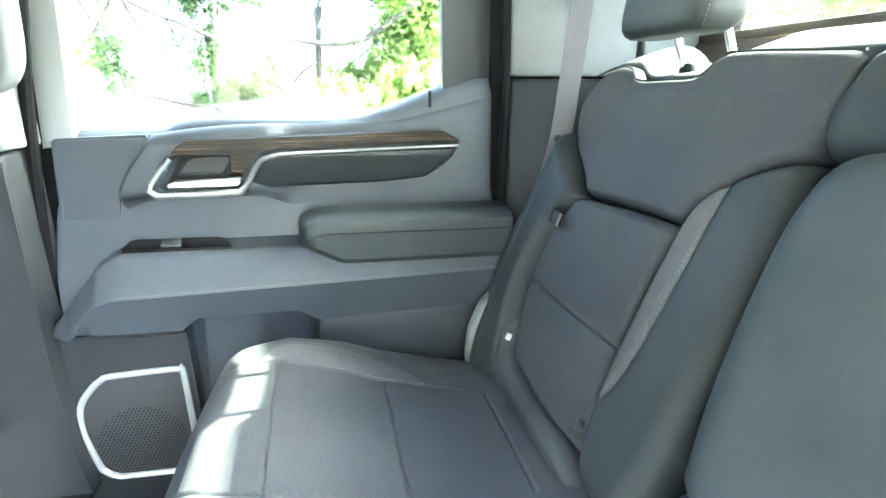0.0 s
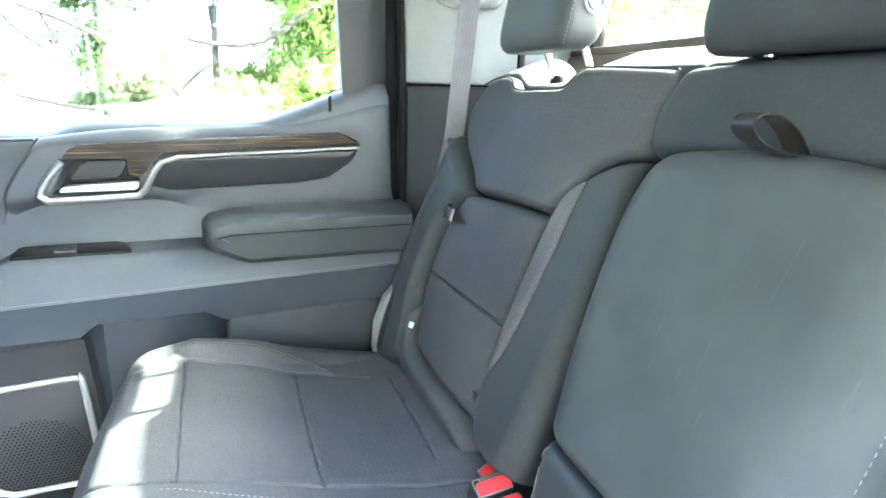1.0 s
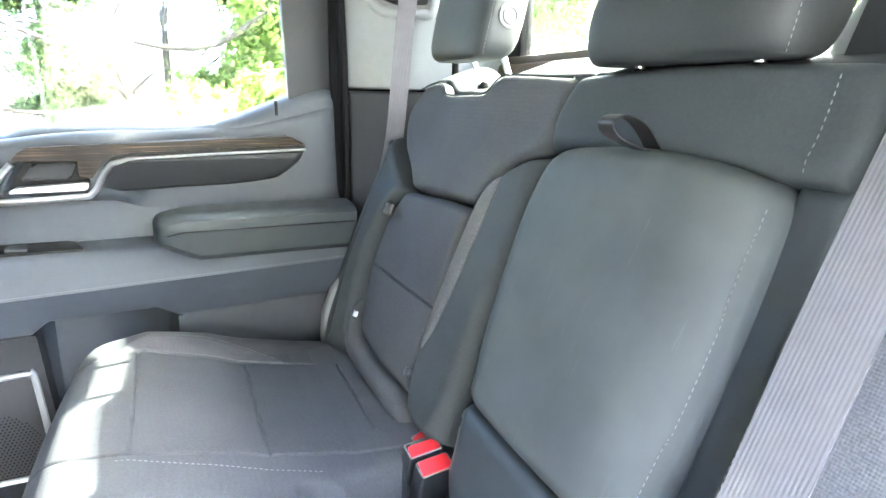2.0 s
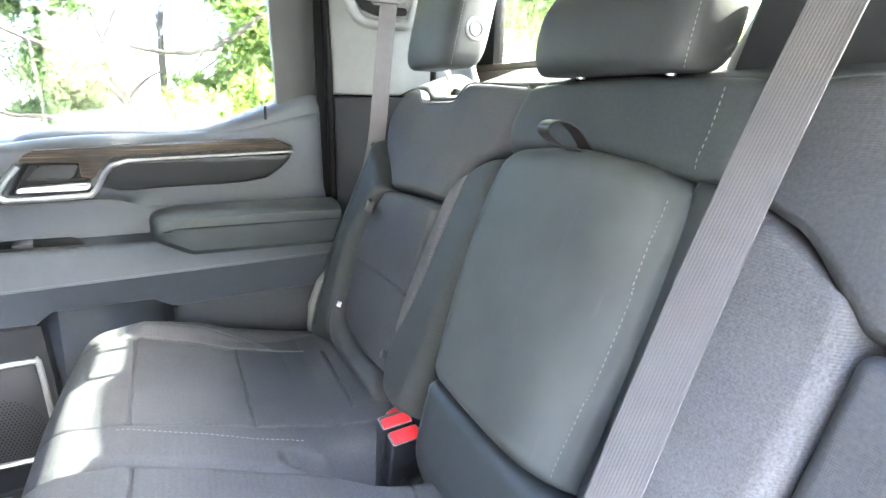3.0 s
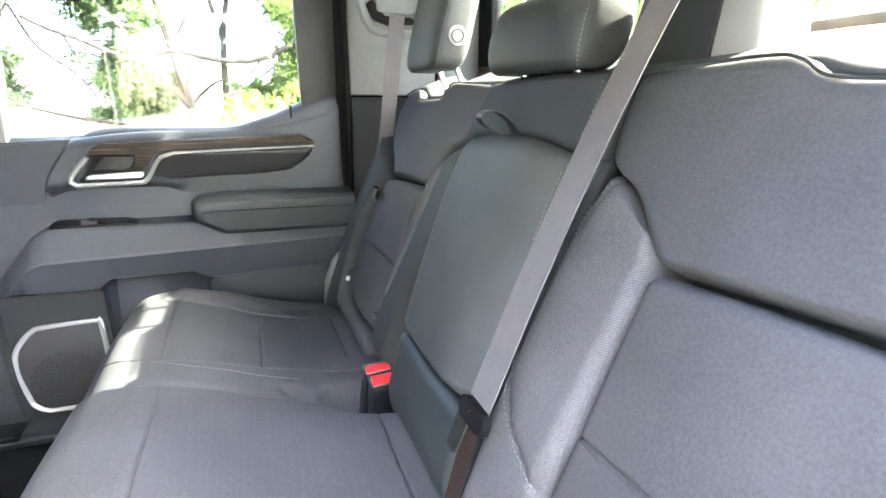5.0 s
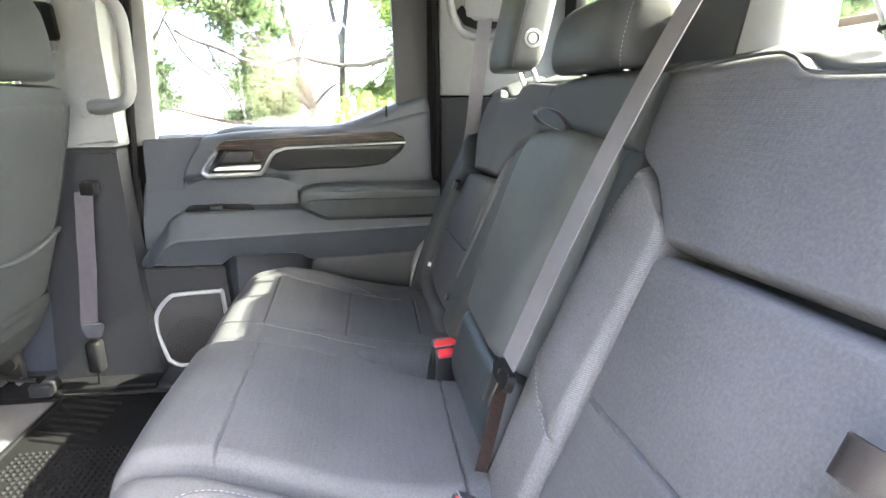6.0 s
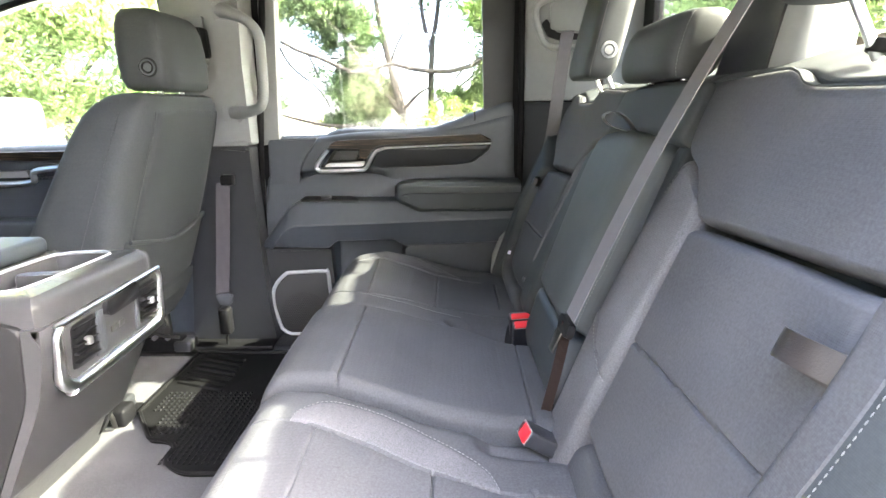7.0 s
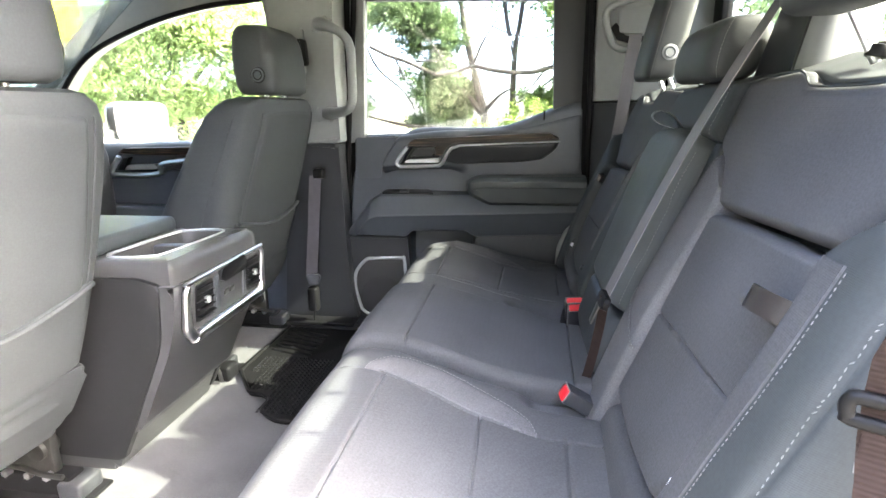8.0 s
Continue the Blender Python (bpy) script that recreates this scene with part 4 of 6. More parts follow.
# ---- rear headrests ----
def headrest(name, label, cx, cy, z0, hx, hy, h, posts, post_base, sgn, lean=0.22, disc_on=True):
    ob = thing(name, label, "headrest", "rear headrests")
    tall = h > 0.15
    py = cy + (0.020 * sgn if tall else 0.0)              # the posts stand a little towards the middle
    prof = ((0.0, 0.62, 0.80), (0.005, 0.78, 0.885), (0.014, 0.90, 0.95), (0.028, 0.97, 0.985), (0.05, 1.0, 1.0), (0.5 * h, 1.0, 1.0), (h - 0.05, 0.98, 1.0), (h - 0.02, 0.92, 0.96), (h - 0.006, 0.78, 0.88), (h, 0.55, 0.75))
    if not tall:
        arc = [(0.5 - 0.5 * math.cos(g), math.sin(g)) for g in np.linspace(0.16, math.pi - 0.16, 15)]
        prof = tuple((h * u, 0.30 + 0.70 * q ** 0.6, 0.86 + 0.14 * q ** 0.6) for u, q in arc)
    e = 5.0 if tall else 4.2
    part("cushion", loft([ring(cx + lean * z, cy, z0 + z, hx * a, hy * b, e, 64) for z, a, b in prof]), HEADREST, ob)
    k = (1 - 0.62 ** e) ** (1 / e)
    for s in (-1, 1):
        seam = [(cx + lean * z - hx * a * 0.62, cy + s * (hy * b * k + 0.0004), z0 + z) for z, a, b in prof[1:-1]]
        part("stitching", stitches(spline(seam, 60), 0.0036, 0.0024, 0.0005), THREAD, ob, "light grey stitching")
    for s in (-1, 1):
        pt = part("post", sweep([(post_base[0], py + s * posts, post_base[1]), (cx + lean * 0.02 + (0.014 if tall else 0.0), py + s * posts, z0 + 0.03)], 0.0056, 14, up=(1, 0, 0)), CHROME, ob, "chrome post")
        part("sleeve", disc((post_base[0], py + s * posts, post_base[1] + 0.012), (0.2, 0, 1), 0.012, 0.014), BLACK, pt, "black post sleeve")
    if disc_on:
        bx, bz = cx + lean * 0.06 + 0.006, z0 + 0.066
        bt = part("button", disc((bx, cy + sgn * (hy - 0.003), bz), (0, 1, 0), 0.020, 0.010), PLASTIC_LIGHT, ob, "round release button")
        part("button_ring", sweep([(bx + 0.0125 * math.cos(a), cy + sgn * (hy + 0.002), bz + 0.0125 * math.sin(a)) for a in np.linspace(0, 6.2832, 32, endpoint=False)], 0.0022, 6, closed=True, up=(0, 1, 0)), PLASTIC_MID, bt, "darker ring of the button")
    return ob


headrest("rear_headrest", "dark grey cloth outer headrest beside the closed door", 0.480, 0.766, 0.872, 0.046, 0.108, 0.24, 0.056, (0.534, 0.818), -1)
headrest("rear_headrest", "dark grey cloth outer headrest beside the open doorway", 0.478, -0.250, 0.905, 0.050, 0.122, 0.24, 0.058, (0.545, 0.850), 1)
headrest("rear_headrest", "low wide dark grey middle headrest", 0.492, 0.278, 0.847, 0.056, 0.137, 0.106, 0.078, (0.505, 0.825), -1, disc_on=False)
for cy in (0.780, -0.250):
    pl = thing("headrest_plate", "light plastic headrest socket plate on top of the seat back", "socket plate", "headrest plates")
    part("plate", prism(rounded([(cy - 0.085, 0.600), (cy + 0.085, 0.600), (cy + 0.075, 0.625), (cy - 0.075, 0.625)], 0.006), lambda a, b, w: back_map(a, b, w), -0.125, -0.055, 0.006), PLASTIC_LIGHT, pl)


# ---- rear seat: cushions ----
def cush_map(y, x, w):
    return Vector((x, y, w))


def crown(lift, sgn=0):
    xs, zs = [-0.25, -0.2, -0.1, 0.0, 0.07, 0.2, 0.32], [0.335, 0.345, 0.352, 0.338, 0.322, 0.303, 0.296]

    def at(a, b):
        q = (a - YC) * sgn
        dish = 0.036 * np.clip((q - 0.28) / 0.34, 0, 1) * np.clip((b + 0.10) / 0.16, 0, 1) * np.clip((0.78 - q) / 0.10, 0.35, 1) * np.clip((0.42 - b) / 0.26, 0.45, 1)
        return np.interp(b, xs, zs) + lift - dish
    return at


def cushion(label, left, right, front, rear, lift, grooves, sew, rolls, seed, sgn=0, insert=None):
    ob = thing("rear_seat_cushion", label, "seat cushion", "rear seat cushions")
    p = Pad(cush_map, left, right, front, rear, rolls, 0.16, 250, 270, crown(lift, sgn), grooves, soft=0.0012, seed=seed)
    part("cushion", p.data(), CLOTH, ob)
    for poly in sew:
        part("stitching", stitches(p.on(poly, 140, 0.0010)), THREAD, ob, "light grey stitching")
    if insert:
        part("side_insert", lens(p, *insert), CLOTH_HEATHER, ob, "lighter heather cloth insert")
    part("base", box((-0.19, min(left[0][0], left[-1][0]) + 0.06, 0.0), (0.27, max(right[0][0], right[-1][0]) - 0.06, 0.20), 0.01), PLASTIC, ob, "dark seat base")
    return ob, p


gap_far = [(0.468, -0.235), (0.463, -0.15), (0.447, -0.08), (0.418, 0.034), (0.395, 0.125), (0.385, 0.29)]
gap_near = [(0.090, -0.235), (0.078, -0.14), (0.056, -0.06), (0.022, 0.07), (0.008, 0.16), (0.005, 0.29)]
far_edge = gap_far[:4] + [(0.396, 0.125), (0.390, 0.195), (0.405, 0.222), (0.462, 0.245), (0.480, 0.30)]      # ends before the buckles
off = lambda c, d: [(a + d, b) for a, b in c]
far_in = [(0.892, -0.141), (0.884, -0.10), (0.888, -0.04), (0.90, 0.03), (0.906, 0.075), (0.895, 0.146)]
far_arc = [(0.892, -0.141), (0.945, -0.115), (0.972, -0.04), (0.970, 0.05), (0.94, 0.11), (0.895, 0.146)]
cushion("dark grey cloth outer rear seat cushion beside the closed door", far_edge, [(0.945, -0.225), (1.00, -0.16), (1.025, 0.0), (1.0, 0.2), (0.94, 0.29)], [(0.468, -0.235), (0.7, -0.24), (0.945, -0.225)], [(0.480, 0.30), (0.54, 0.325), (0.7, 0.325), (0.94, 0.31)], 0.0,
        (([(0.555, -0.100), (0.884, -0.110)], 0.0046, 0.0017), ([(0.530, 0.071), (0.905, 0.071)], 0.0046, 0.0017), ([(0.565, 0.236), (0.84, 0.243)], 0.0046, 0.0022), ([(0.87, -0.21), *far_in, (0.87, 0.205)], 0.0046, 0.0018), ([(0.60, -0.22), (0.575, -0.16), (0.553, -0.09), (0.528, 0.065), (0.51, 0.205), (0.50, 0.30)], 0.005, 0.0019), ([(0.415, 0.19), (0.42, 0.32)], 0.070, 0.030), ([(0.440, 0.115), (0.408, 0.165)], 0.035, 0.013)),
        ([(0.546, -0.115), (0.516, -0.026), (0.494, 0.054), (0.474, 0.135)], far_arc), ((0.03, 0.03), (0.05, 0.045), (0.07, 0.08), (0.03, 0.02)), 11, 1, (far_in, far_arc))
mid_far = gap_far[:4] + [(0.401, 0.10), (0.386, 0.145), (0.352, 0.195), (0.336, 0.24), (0.332, 0.305)]      # cut away round the buckles
cushion("dark grey cloth middle rear seat cushion", off(gap_near, 0.006), off(mid_far, -0.006), [(0.096, -0.235), (0.28, -0.24), (0.462, -0.235)], [(0.011, 0.29), (0.2, 0.305), (0.326, 0.305)], 0.016,
        (([(0.05, -0.085), (0.45, -0.085)], 0.0046, 0.0017), ([(0.0, 0.240), (0.345, 0.245)], 0.0046, 0.0016), ([(0.402, 0.125), (0.372, 0.175)], 0.030, 0.012)), (), ((0.022, 0.022), (0.022, 0.022), (0.07, 0.08), (0.03, 0.02)), 12)
near_in = [(-0.030, -0.137), (-0.050, -0.09), (-0.075, -0.02), (-0.092, 0.03), (-0.108, 0.10), (-0.125, 0.174)]
near_arc = [(-0.030, -0.137), (0.0, -0.125), (0.022, -0.073), (-0.006, 0.021), (-0.048, 0.107), (-0.085, 0.155), (-0.125, 0.174)]
cushion("dark grey cloth outer rear seat cushion beside the open doorway", [(-0.47, -0.225), (-0.50, -0.1), (-0.50, 0.2), (-0.46, 0.29)], gap_near, [(-0.47, -0.225), (-0.2, -0.24), (0.090, -0.235)], [(-0.46, 0.29), (-0.2, 0.30), (0.005, 0.29)], 0.0,
        (([(-0.45, -0.096), (-0.050, -0.094)], 0.0046, 0.0017), ([(-0.45, 0.082), (-0.10, 0.080)], 0.0046, 0.0017), ([(-0.42, 0.22), (-0.12, 0.22)], 0.004, 0.004), ([(-0.02, -0.23), *near_in, (-0.135, 0.28)], 0.0046, 0.0018), ([(-0.02, 0.17), (-0.03, 0.28)], 0.03, 0.02)),
        (near_arc,), ((0.05, 0.045), (0.03, 0.03), (0.07, 0.08), (0.03, 0.02)), 13, -1, (near_in, near_arc))

shd = thing("seat_side_shield", "light grey curved plastic shield between seat and door", "side shield")
part("shell", loft([[(x, y, z) for x, y, z in ring(cx, 1.005, cz, hx, 0.018, 3, 24)] for cx, cz, hx in ((0.285, 0.20, 0.03), (0.278, 0.27, 0.034), (0.285, 0.33, 0.036), (0.305, 0.385, 0.034), (0.325, 0.415, 0.026), (0.335, 0.428, 0.012))]), PLASTIC_LIGHT, shd)


# ---- front seats ----
def front_seat(cy, label):
    ob = thing("front_seat", label, "car seat", "front seats")
    # back: rings from the hip to the shoulder, leaning to the rear
    rings = []
    for z, xr, dep, hw in ((0.24, -0.765, 0.16, 0.215), (0.28, -0.755, 0.20, 0.24), (0.36, -0.73, 0.215, 0.252), (0.46, -0.70, 0.205, 0.258), (0.56, -0.668, 0.185, 0.256), (0.66, -0.637, 0.165, 0.248), (0.74, -0.612, 0.15, 0.238), (0.79, -0.60, 0.135, 0.228), (0.82, -0.597, 0.115, 0.212), (0.838, -0.602, 0.09, 0.19), (0.845, -0.615, 0.05, 0.16)):
        dep, hw = dep * 1.3, hw * 1.04
        rings.append(ring(xr - dep / 2, cy, z, dep / 2, hw, 5.0, 56))
    part("backrest", loft(rings), FRONT_CLOTH_SHADED, ob)
    bx = lambda z: float(np.interp(z, [0.24, 0.28, 0.36, 0.46, 0.56, 0.66, 0.74, 0.79, 0.82], [-0.765, -0.755, -0.73, -0.70, -0.668, -0.637, -0.612, -0.60, -0.597]))
    zz, dd, hh = [0.24, 0.28, 0.36, 0.46, 0.56, 0.66, 0.74, 0.79, 0.82], [0.16, 0.20, 0.215, 0.205, 0.185, 0.165, 0.15, 0.135, 0.115], [0.215, 0.24, 0.252, 0.258, 0.256, 0.248, 0.238, 0.228, 0.212]

    def fm(a, b, w):
        dep, hw = 1.3 * float(np.interp(b, zz, dd)), 1.04 * float(np.interp(b, zz, hh))
        k = max(0.0, 1 - min(1.0, abs(a) / hw) ** 5) ** 0.2
        return Vector((bx(b) - dep / 2 + dep / 2 * k + w, cy + a, b))
    # rear cover panel with seams, and the map pocket with its sagging elastic top
    cov = Pad(fm, [(-0.165, 0.27), (-0.195, 0.5), (-0.17, 0.80)], [(0.165, 0.27), (0.195, 0.5), (0.17, 0.80)], [(-0.165, 0.27), (0.165, 0.27)], [(-0.17, 0.80), (0.0, 0.805), (0.17, 0.80)],
              ((0.02, 0.009), (0.02, 0.009), (0.02, 0.006), (0.02, 0.006)), 0.03, 40, 60, lambda a, b: 0.005 + 0 * a, soft=0.0008, seed=21)
    part("back_cover", cov.data(), FRONT_CLOTH_SHADED, ob)
    poc = Pad(fm, [(-0.215, 0.30), (-0.22, 0.40), (-0.215, 0.485)], [(0.215, 0.30), (0.22, 0.40), (0.215, 0.485)], [(-0.215, 0.30), (0.0, 0.29), (0.215, 0.30)], [(-0.215, 0.485), (0.0, 0.452), (0.215, 0.485)],
              ((0.03, 0.01), (0.03, 0.01), (0.03, 0.01), (0.012, 0.004)), 0.02, 40, 40, lambda a, b: 0.010 + 0.014 * np.clip((b - 0.3) / 0.18, 0, 1) * np.cos(a * 6.5), soft=0.002, seed=22)
    pk = part("map_pocket", poc.data(), FRONT_CLOTH_SHADED, ob, "cloth map pocket")
    part("hem", sweep([fm(a, b - 0.006, 0.009 + 0.013 * math.cos(a * 6.5)) for a, b in spline([(-0.212, 0.488), (0.0, 0.455), (0.212, 0.488)], 40)], 0.006, 8), FRONT_CLOTH_SHADED, pk, "thick pocket hem")
    for s in (-1, 1):
        part("seam", sweep([fm(s * a, b, 0.004) for a, b in spline([(0.175, 0.27), (0.205, 0.5), (0.18, 0.80)], 40)], 0.0016, 6), FRONT_CLOTH_SHADED, ob)
        side_seam = [(bx(z) - float(np.interp(z, [0.3, 0.5, 0.8], [0.10, 0.085, 0.06])), cy + s * (float(np.interp(z, [0.28, 0.36, 0.46, 0.56, 0.66, 0.74, 0.79, 0.82], [0.24, 0.252, 0.258, 0.256, 0.248, 0.238, 0.228, 0.212])) * 1.04 - 0.0005), z) for z in np.linspace(0.32, 0.80, 40)]
        part("seam", sweep(side_seam, 0.0014, 6), FRONT_CLOTH_SHADED, ob)
    part("skirt", prism(rounded([(-0.200, 0.165), (0.200, 0.165), (0.232, 0.31), (-0.232, 0.31)], 0.035), lambda a, b, w: Vector((-0.80 + (b - 0.2) * 0.45 + w, cy + a, b)), -0.06, 0.012, 0.018, 4), FRONT_CLOTH_SHADED, ob, "lower back skirt")
    part("cushion", loft([ring(-1.08, cy, z, hx, 0.26 * k, 5, 48) for z, hx, k in ((0.18, 0.24, 0.9), (0.2, 0.27, 1), (0.30, 0.28, 1), (0.345, 0.27, 0.97), (0.36, 0.24, 0.85))]), FRONT_CLOTH_SHADED, ob)
    # headrest on the seat
    prof = ((0.0, 0.75, 0.80), (0.008, 0.9, 0.90), (0.025, 0.98, 0.97), (0.06, 1.0, 1.0), (0.11, 0.98, 1.0), (0.155, 0.90, 0.97), (0.178, 0.80, 0.92), (0.19, 0.65, 0.85), (0.195, 0.45, 0.7))
    hr = part("headrest", loft([ring(-0.645 - 0.05 * z, cy, 0.852 + z, 0.068 * a, 0.140 * b, 5, 48) for z, a, b in prof]), FRONT_CLOTH_SHADED, ob, "cloth headrest")
    s = -1 if cy > YC else 1
    bt = part("button", disc((-0.625, cy + s * 0.139, 0.905), (0, 1, 0), 0.020, 0.010), PLASTIC_MID, hr, "round release button")
    part("button_ring", sweep([(-0.625 + 0.0125 * math.cos(a), cy + s * 0.1445, 0.905 + 0.0125 * math.sin(a)) for a in np.linspace(0, 6.2832, 32, endpoint=False)], 0.0025, 6, closed=True, up=(0, 1, 0)), BLACK, bt, "dark ring of the button")
    part("button_ring", sweep([(-0.625 + 0.0205 * math.cos(a), cy + s * 0.141, 0.905 + 0.0205 * math.sin(a)) for a in np.linspace(0, 6.2832, 32, endpoint=False)], 0.0028, 6, closed=True, up=(0, 1, 0)), BLACK, bt, "dark rim of the button")
    for k in (-1, 1):
        part("seam", sweep(spline([(-0.592 - 0.05 * z, cy + k * (0.1275 * b + 0.0005), 0.852 + z) for z, a, b in prof[1:-2]], 40), 0.0009, 6), FRONT_CLOTH_SHADED, hr, "sewn seam")
    for k in (-1, 1):
        part("post", sweep([(-0.64, cy + k * 0.06, 0.82), (-0.645, cy + k * 0.06, 0.88)], 0.007, 12, up=(1, 0, 0)), CHROME, ob, "chrome headrest post")
    for k in (-1, 1):
        tr = part("rail", box((-1.30, cy + k * 0.2 - 0.022, 0.0), (-0.80, cy + k * 0.2 + 0.022, 0.055), 0.006), BLACK, ob, "black seat rail")
        part("rail_cap", box((-0.825, cy + k * 0.2 - 0.034, 0.008), (-0.768, cy + k * 0.2 + 0.034, 0.046), 0.008, 3), PLASTIC, tr, "dark rail end cap")
        part("rail_foot", box((-1.30, cy + k * 0.2 - 0.045, 0.0), (-0.755, cy + k * 0.2 + 0.045, 0.010), 0.004), BLACK, tr, "black foot plate")
        part("lever", sweep(spline([(-0.98, cy + k * 0.2 - 0.035, 0.075), (-0.90, cy + k * 0.2 - 0.038, 0.085), (-0.845, cy + k * 0.2 - 0.036, 0.070), (-0.80, cy + k * 0.2 - 0.034, 0.066)], 20), 0.006, 8), STEEL, tr, "bent steel lever")
        for bxx in (-0.94, -0.885, -0.84):
            part("bolt", disc((bxx, cy + k * 0.2 - 0.030, 0.062), (0, 1, 0), 0.009, 0.016, 6, 0.001), CHROME, tr, "bright bolt")
        part("bracket", box((-0.98, cy + k * 0.2 - 0.012, 0.05), (-0.84, cy + k * 0.2 + 0.012, 0.16), 0.008), STEEL, tr, "steel bracket")
        part("wire", sweep(spline([(-1.05, cy + k * 0.235, 0.03), (-0.93, cy + k * 0.24, 0.05), (-0.86, cy + k * 0.235, 0.035), (-0.80, cy + k * 0.24, 0.02)], 20), 0.004, 6), material("green_wire", (0.02, 0.09, 0.05), 0.5, vary=0.1), tr, "green wire")
        part("pivot", disc((-0.87, cy + k * 0.2, 0.11), (0, 1, 0), 0.022, 0.045), STEEL, tr, "recliner pivot")
    return ob


front_seat(0.775, "dark grey cloth front passenger seat with map pocket")
front_seat(-0.215, "dark grey cloth front driver seat with map pocket")

# ---- centre console ----
con = thing("center_console", "dark grey centre console with rear vents", "console")
cmapc = lambda a, b, w: Vector((a, w, b))
prof = rounded([(-1.45, 0.0), (-1.45, 0.47), (-0.80, 0.495), (-0.80, 0.452), (-0.573, 0.452), (-0.578, 0.40), (-0.598, 0.315), (-0.695, 0.115), (-0.73, 0.095), (-0.775, 0.0)], [0.02, 0.04, 0.002, 0.002, 0.002, 0.02, 0.04, 0.015, 0.02, 0.01])
CONSOLE_SIDE = material("console_side_plastic", (0.009, 0.009, 0.0095), 0.55, vary=0.1, scale=80, bump=0.3, bump_scale=1100, spec=0.25)
CONSOLE = material("console_plastic", (0.030, 0.030, 0.031), 0.36, vary=0.07, scale=80, bump=0.3, bump_scale=1100, spec=0.4)
part("body", prism(prof, lambda a, b, w: Vector((a, 0.510 - w, b)), 0.072, 0.438, 0.016, 4), CONSOLE, con)
part("side_panel", prism(rounded([(-1.40, 0.06), (-1.40, 0.44), (-0.66, 0.47), (-0.605, 0.455), (-0.618, 0.32), (-0.72, 0.10), (-0.755, 0.03), (-0.9, 0.03)], [0.02, 0.02, 0.012, 0.012, 0.04, 0.02, 0.01, 0.02]), lambda a, b, w: Vector((a, 0.075 - w, b)), -0.01, 0.008, 0.006, 3), CONSOLE_SIDE, con, "dark inset side panel")
part("side_panel", prism(rounded([(-1.40, 0.06), (-1.40, 0.44), (-0.66, 0.47), (-0.605, 0.455), (-0.618, 0.32), (-0.72, 0.10), (-0.755, 0.03), (-0.9, 0.03)], [0.02, 0.02, 0.012, 0.012, 0.04, 0.02, 0.01, 0.02]), lambda a, b, w: Vector((a, 0.435 + w, b)), -0.01, 0.008, 0.006, 3), CONSOLE_SIDE, con, "dark inset side panel")
part("armrest_lid", box((-1.25, 0.085, 0.495), (-0.79, 0.425, 0.535), 0.015, 4), SEAT_VINYL, con, "vinyl armrest lid")
rmap = lambda a, b, w: Vector((-0.575 + (b - 0.45) * 0.10 + w, a, b))
def plate_with_hole(outer, inner, fmap, w0, w1):
    """A plate between two outlines of equal count, with rounded upper rims."""
    n = len(outer)
    oc, ic = np.array(outer), np.array(inner)
    mid = (oc.mean(0), ic.mean(0))
    rows = []
    for base, ctr, sgn2 in ((oc, mid[0], -1), (ic, mid[1], 1)):
        d = (base - ctr) / np.linalg.norm(base - ctr, axis=1)[:, None]
        big = 2.2 if sgn2 < 0 else 0.7
        for off2, w in ((0, w0), (0, w1 - 0.010 * big), (0.0022 * big, w1 - 0.0045 * big), (0.009 * big, w1)):
            rows.append([fmap(*(p + sgn2 * off2 * q), w) for p, q in zip(base, d)])
    order = [0, 1, 2, 3, 7, 6, 5, 4]
    V = [p for k in order for p in rows[k]]
    F = [(r * n + i, r * n + (i + 1) % n, ((r + 1) % 8) * n + (i + 1) % n, ((r + 1) % 8) * n + i) for r in range(8) for i in range(n)]
    return V, F


zt = lambda x: 0.470 + (x + 1.45) * 0.036
trm = lambda a, b, w: Vector((b, a, zt(b) + w))
tray = spline(rounded([(0.122, -0.782), (0.122, -0.640), (0.408, -0.628), (0.408, -0.768)], 0.055)[::2], 96, True)
deck = spline(rounded([(0.078, -0.80), (0.079, -0.575), (0.432, -0.571), (0.433, -0.80)], [0.004, 0.03, 0.03, 0.004])[::2], 96, True)
ang = lambda P: P[np.argsort(np.arctan2(P[:, 1] + 0.705, P[:, 0] - 0.262))]
part("deck", plate_with_hole(ang(deck), ang(tray), trm, -0.048, 0.004), CONSOLE, con, "rounded top deck round the tray")
part("tray_rim", sweep([trm(a, b, 0.0035) for a, b in tray], 0.0036, 8, closed=True), SILVER, con, "chrome tray rim")
part("tray_floor", prism([tuple(p) for p in tray], trm, -0.046, -0.034, 0.0), PLASTIC, con, "dark tray floor")
for cy in (0.195, 0.345):
    part("cup_ring", sweep([trm(cy + 0.042 * math.cos(a), -0.705 + 0.042 * math.sin(a), -0.030) for a in np.linspace(0, 6.2832, 40, endpoint=False)], 0.005, 8, closed=True), CONSOLE, con, "round cup well edge")
part("cup_divider", prism(rounded([(0.255, -0.75), (0.285, -0.75), (0.285, -0.66), (0.255, -0.66)], 0.008), trm, -0.034, -0.004, 0.006), CONSOLE, con, "low divider between the cup wells")
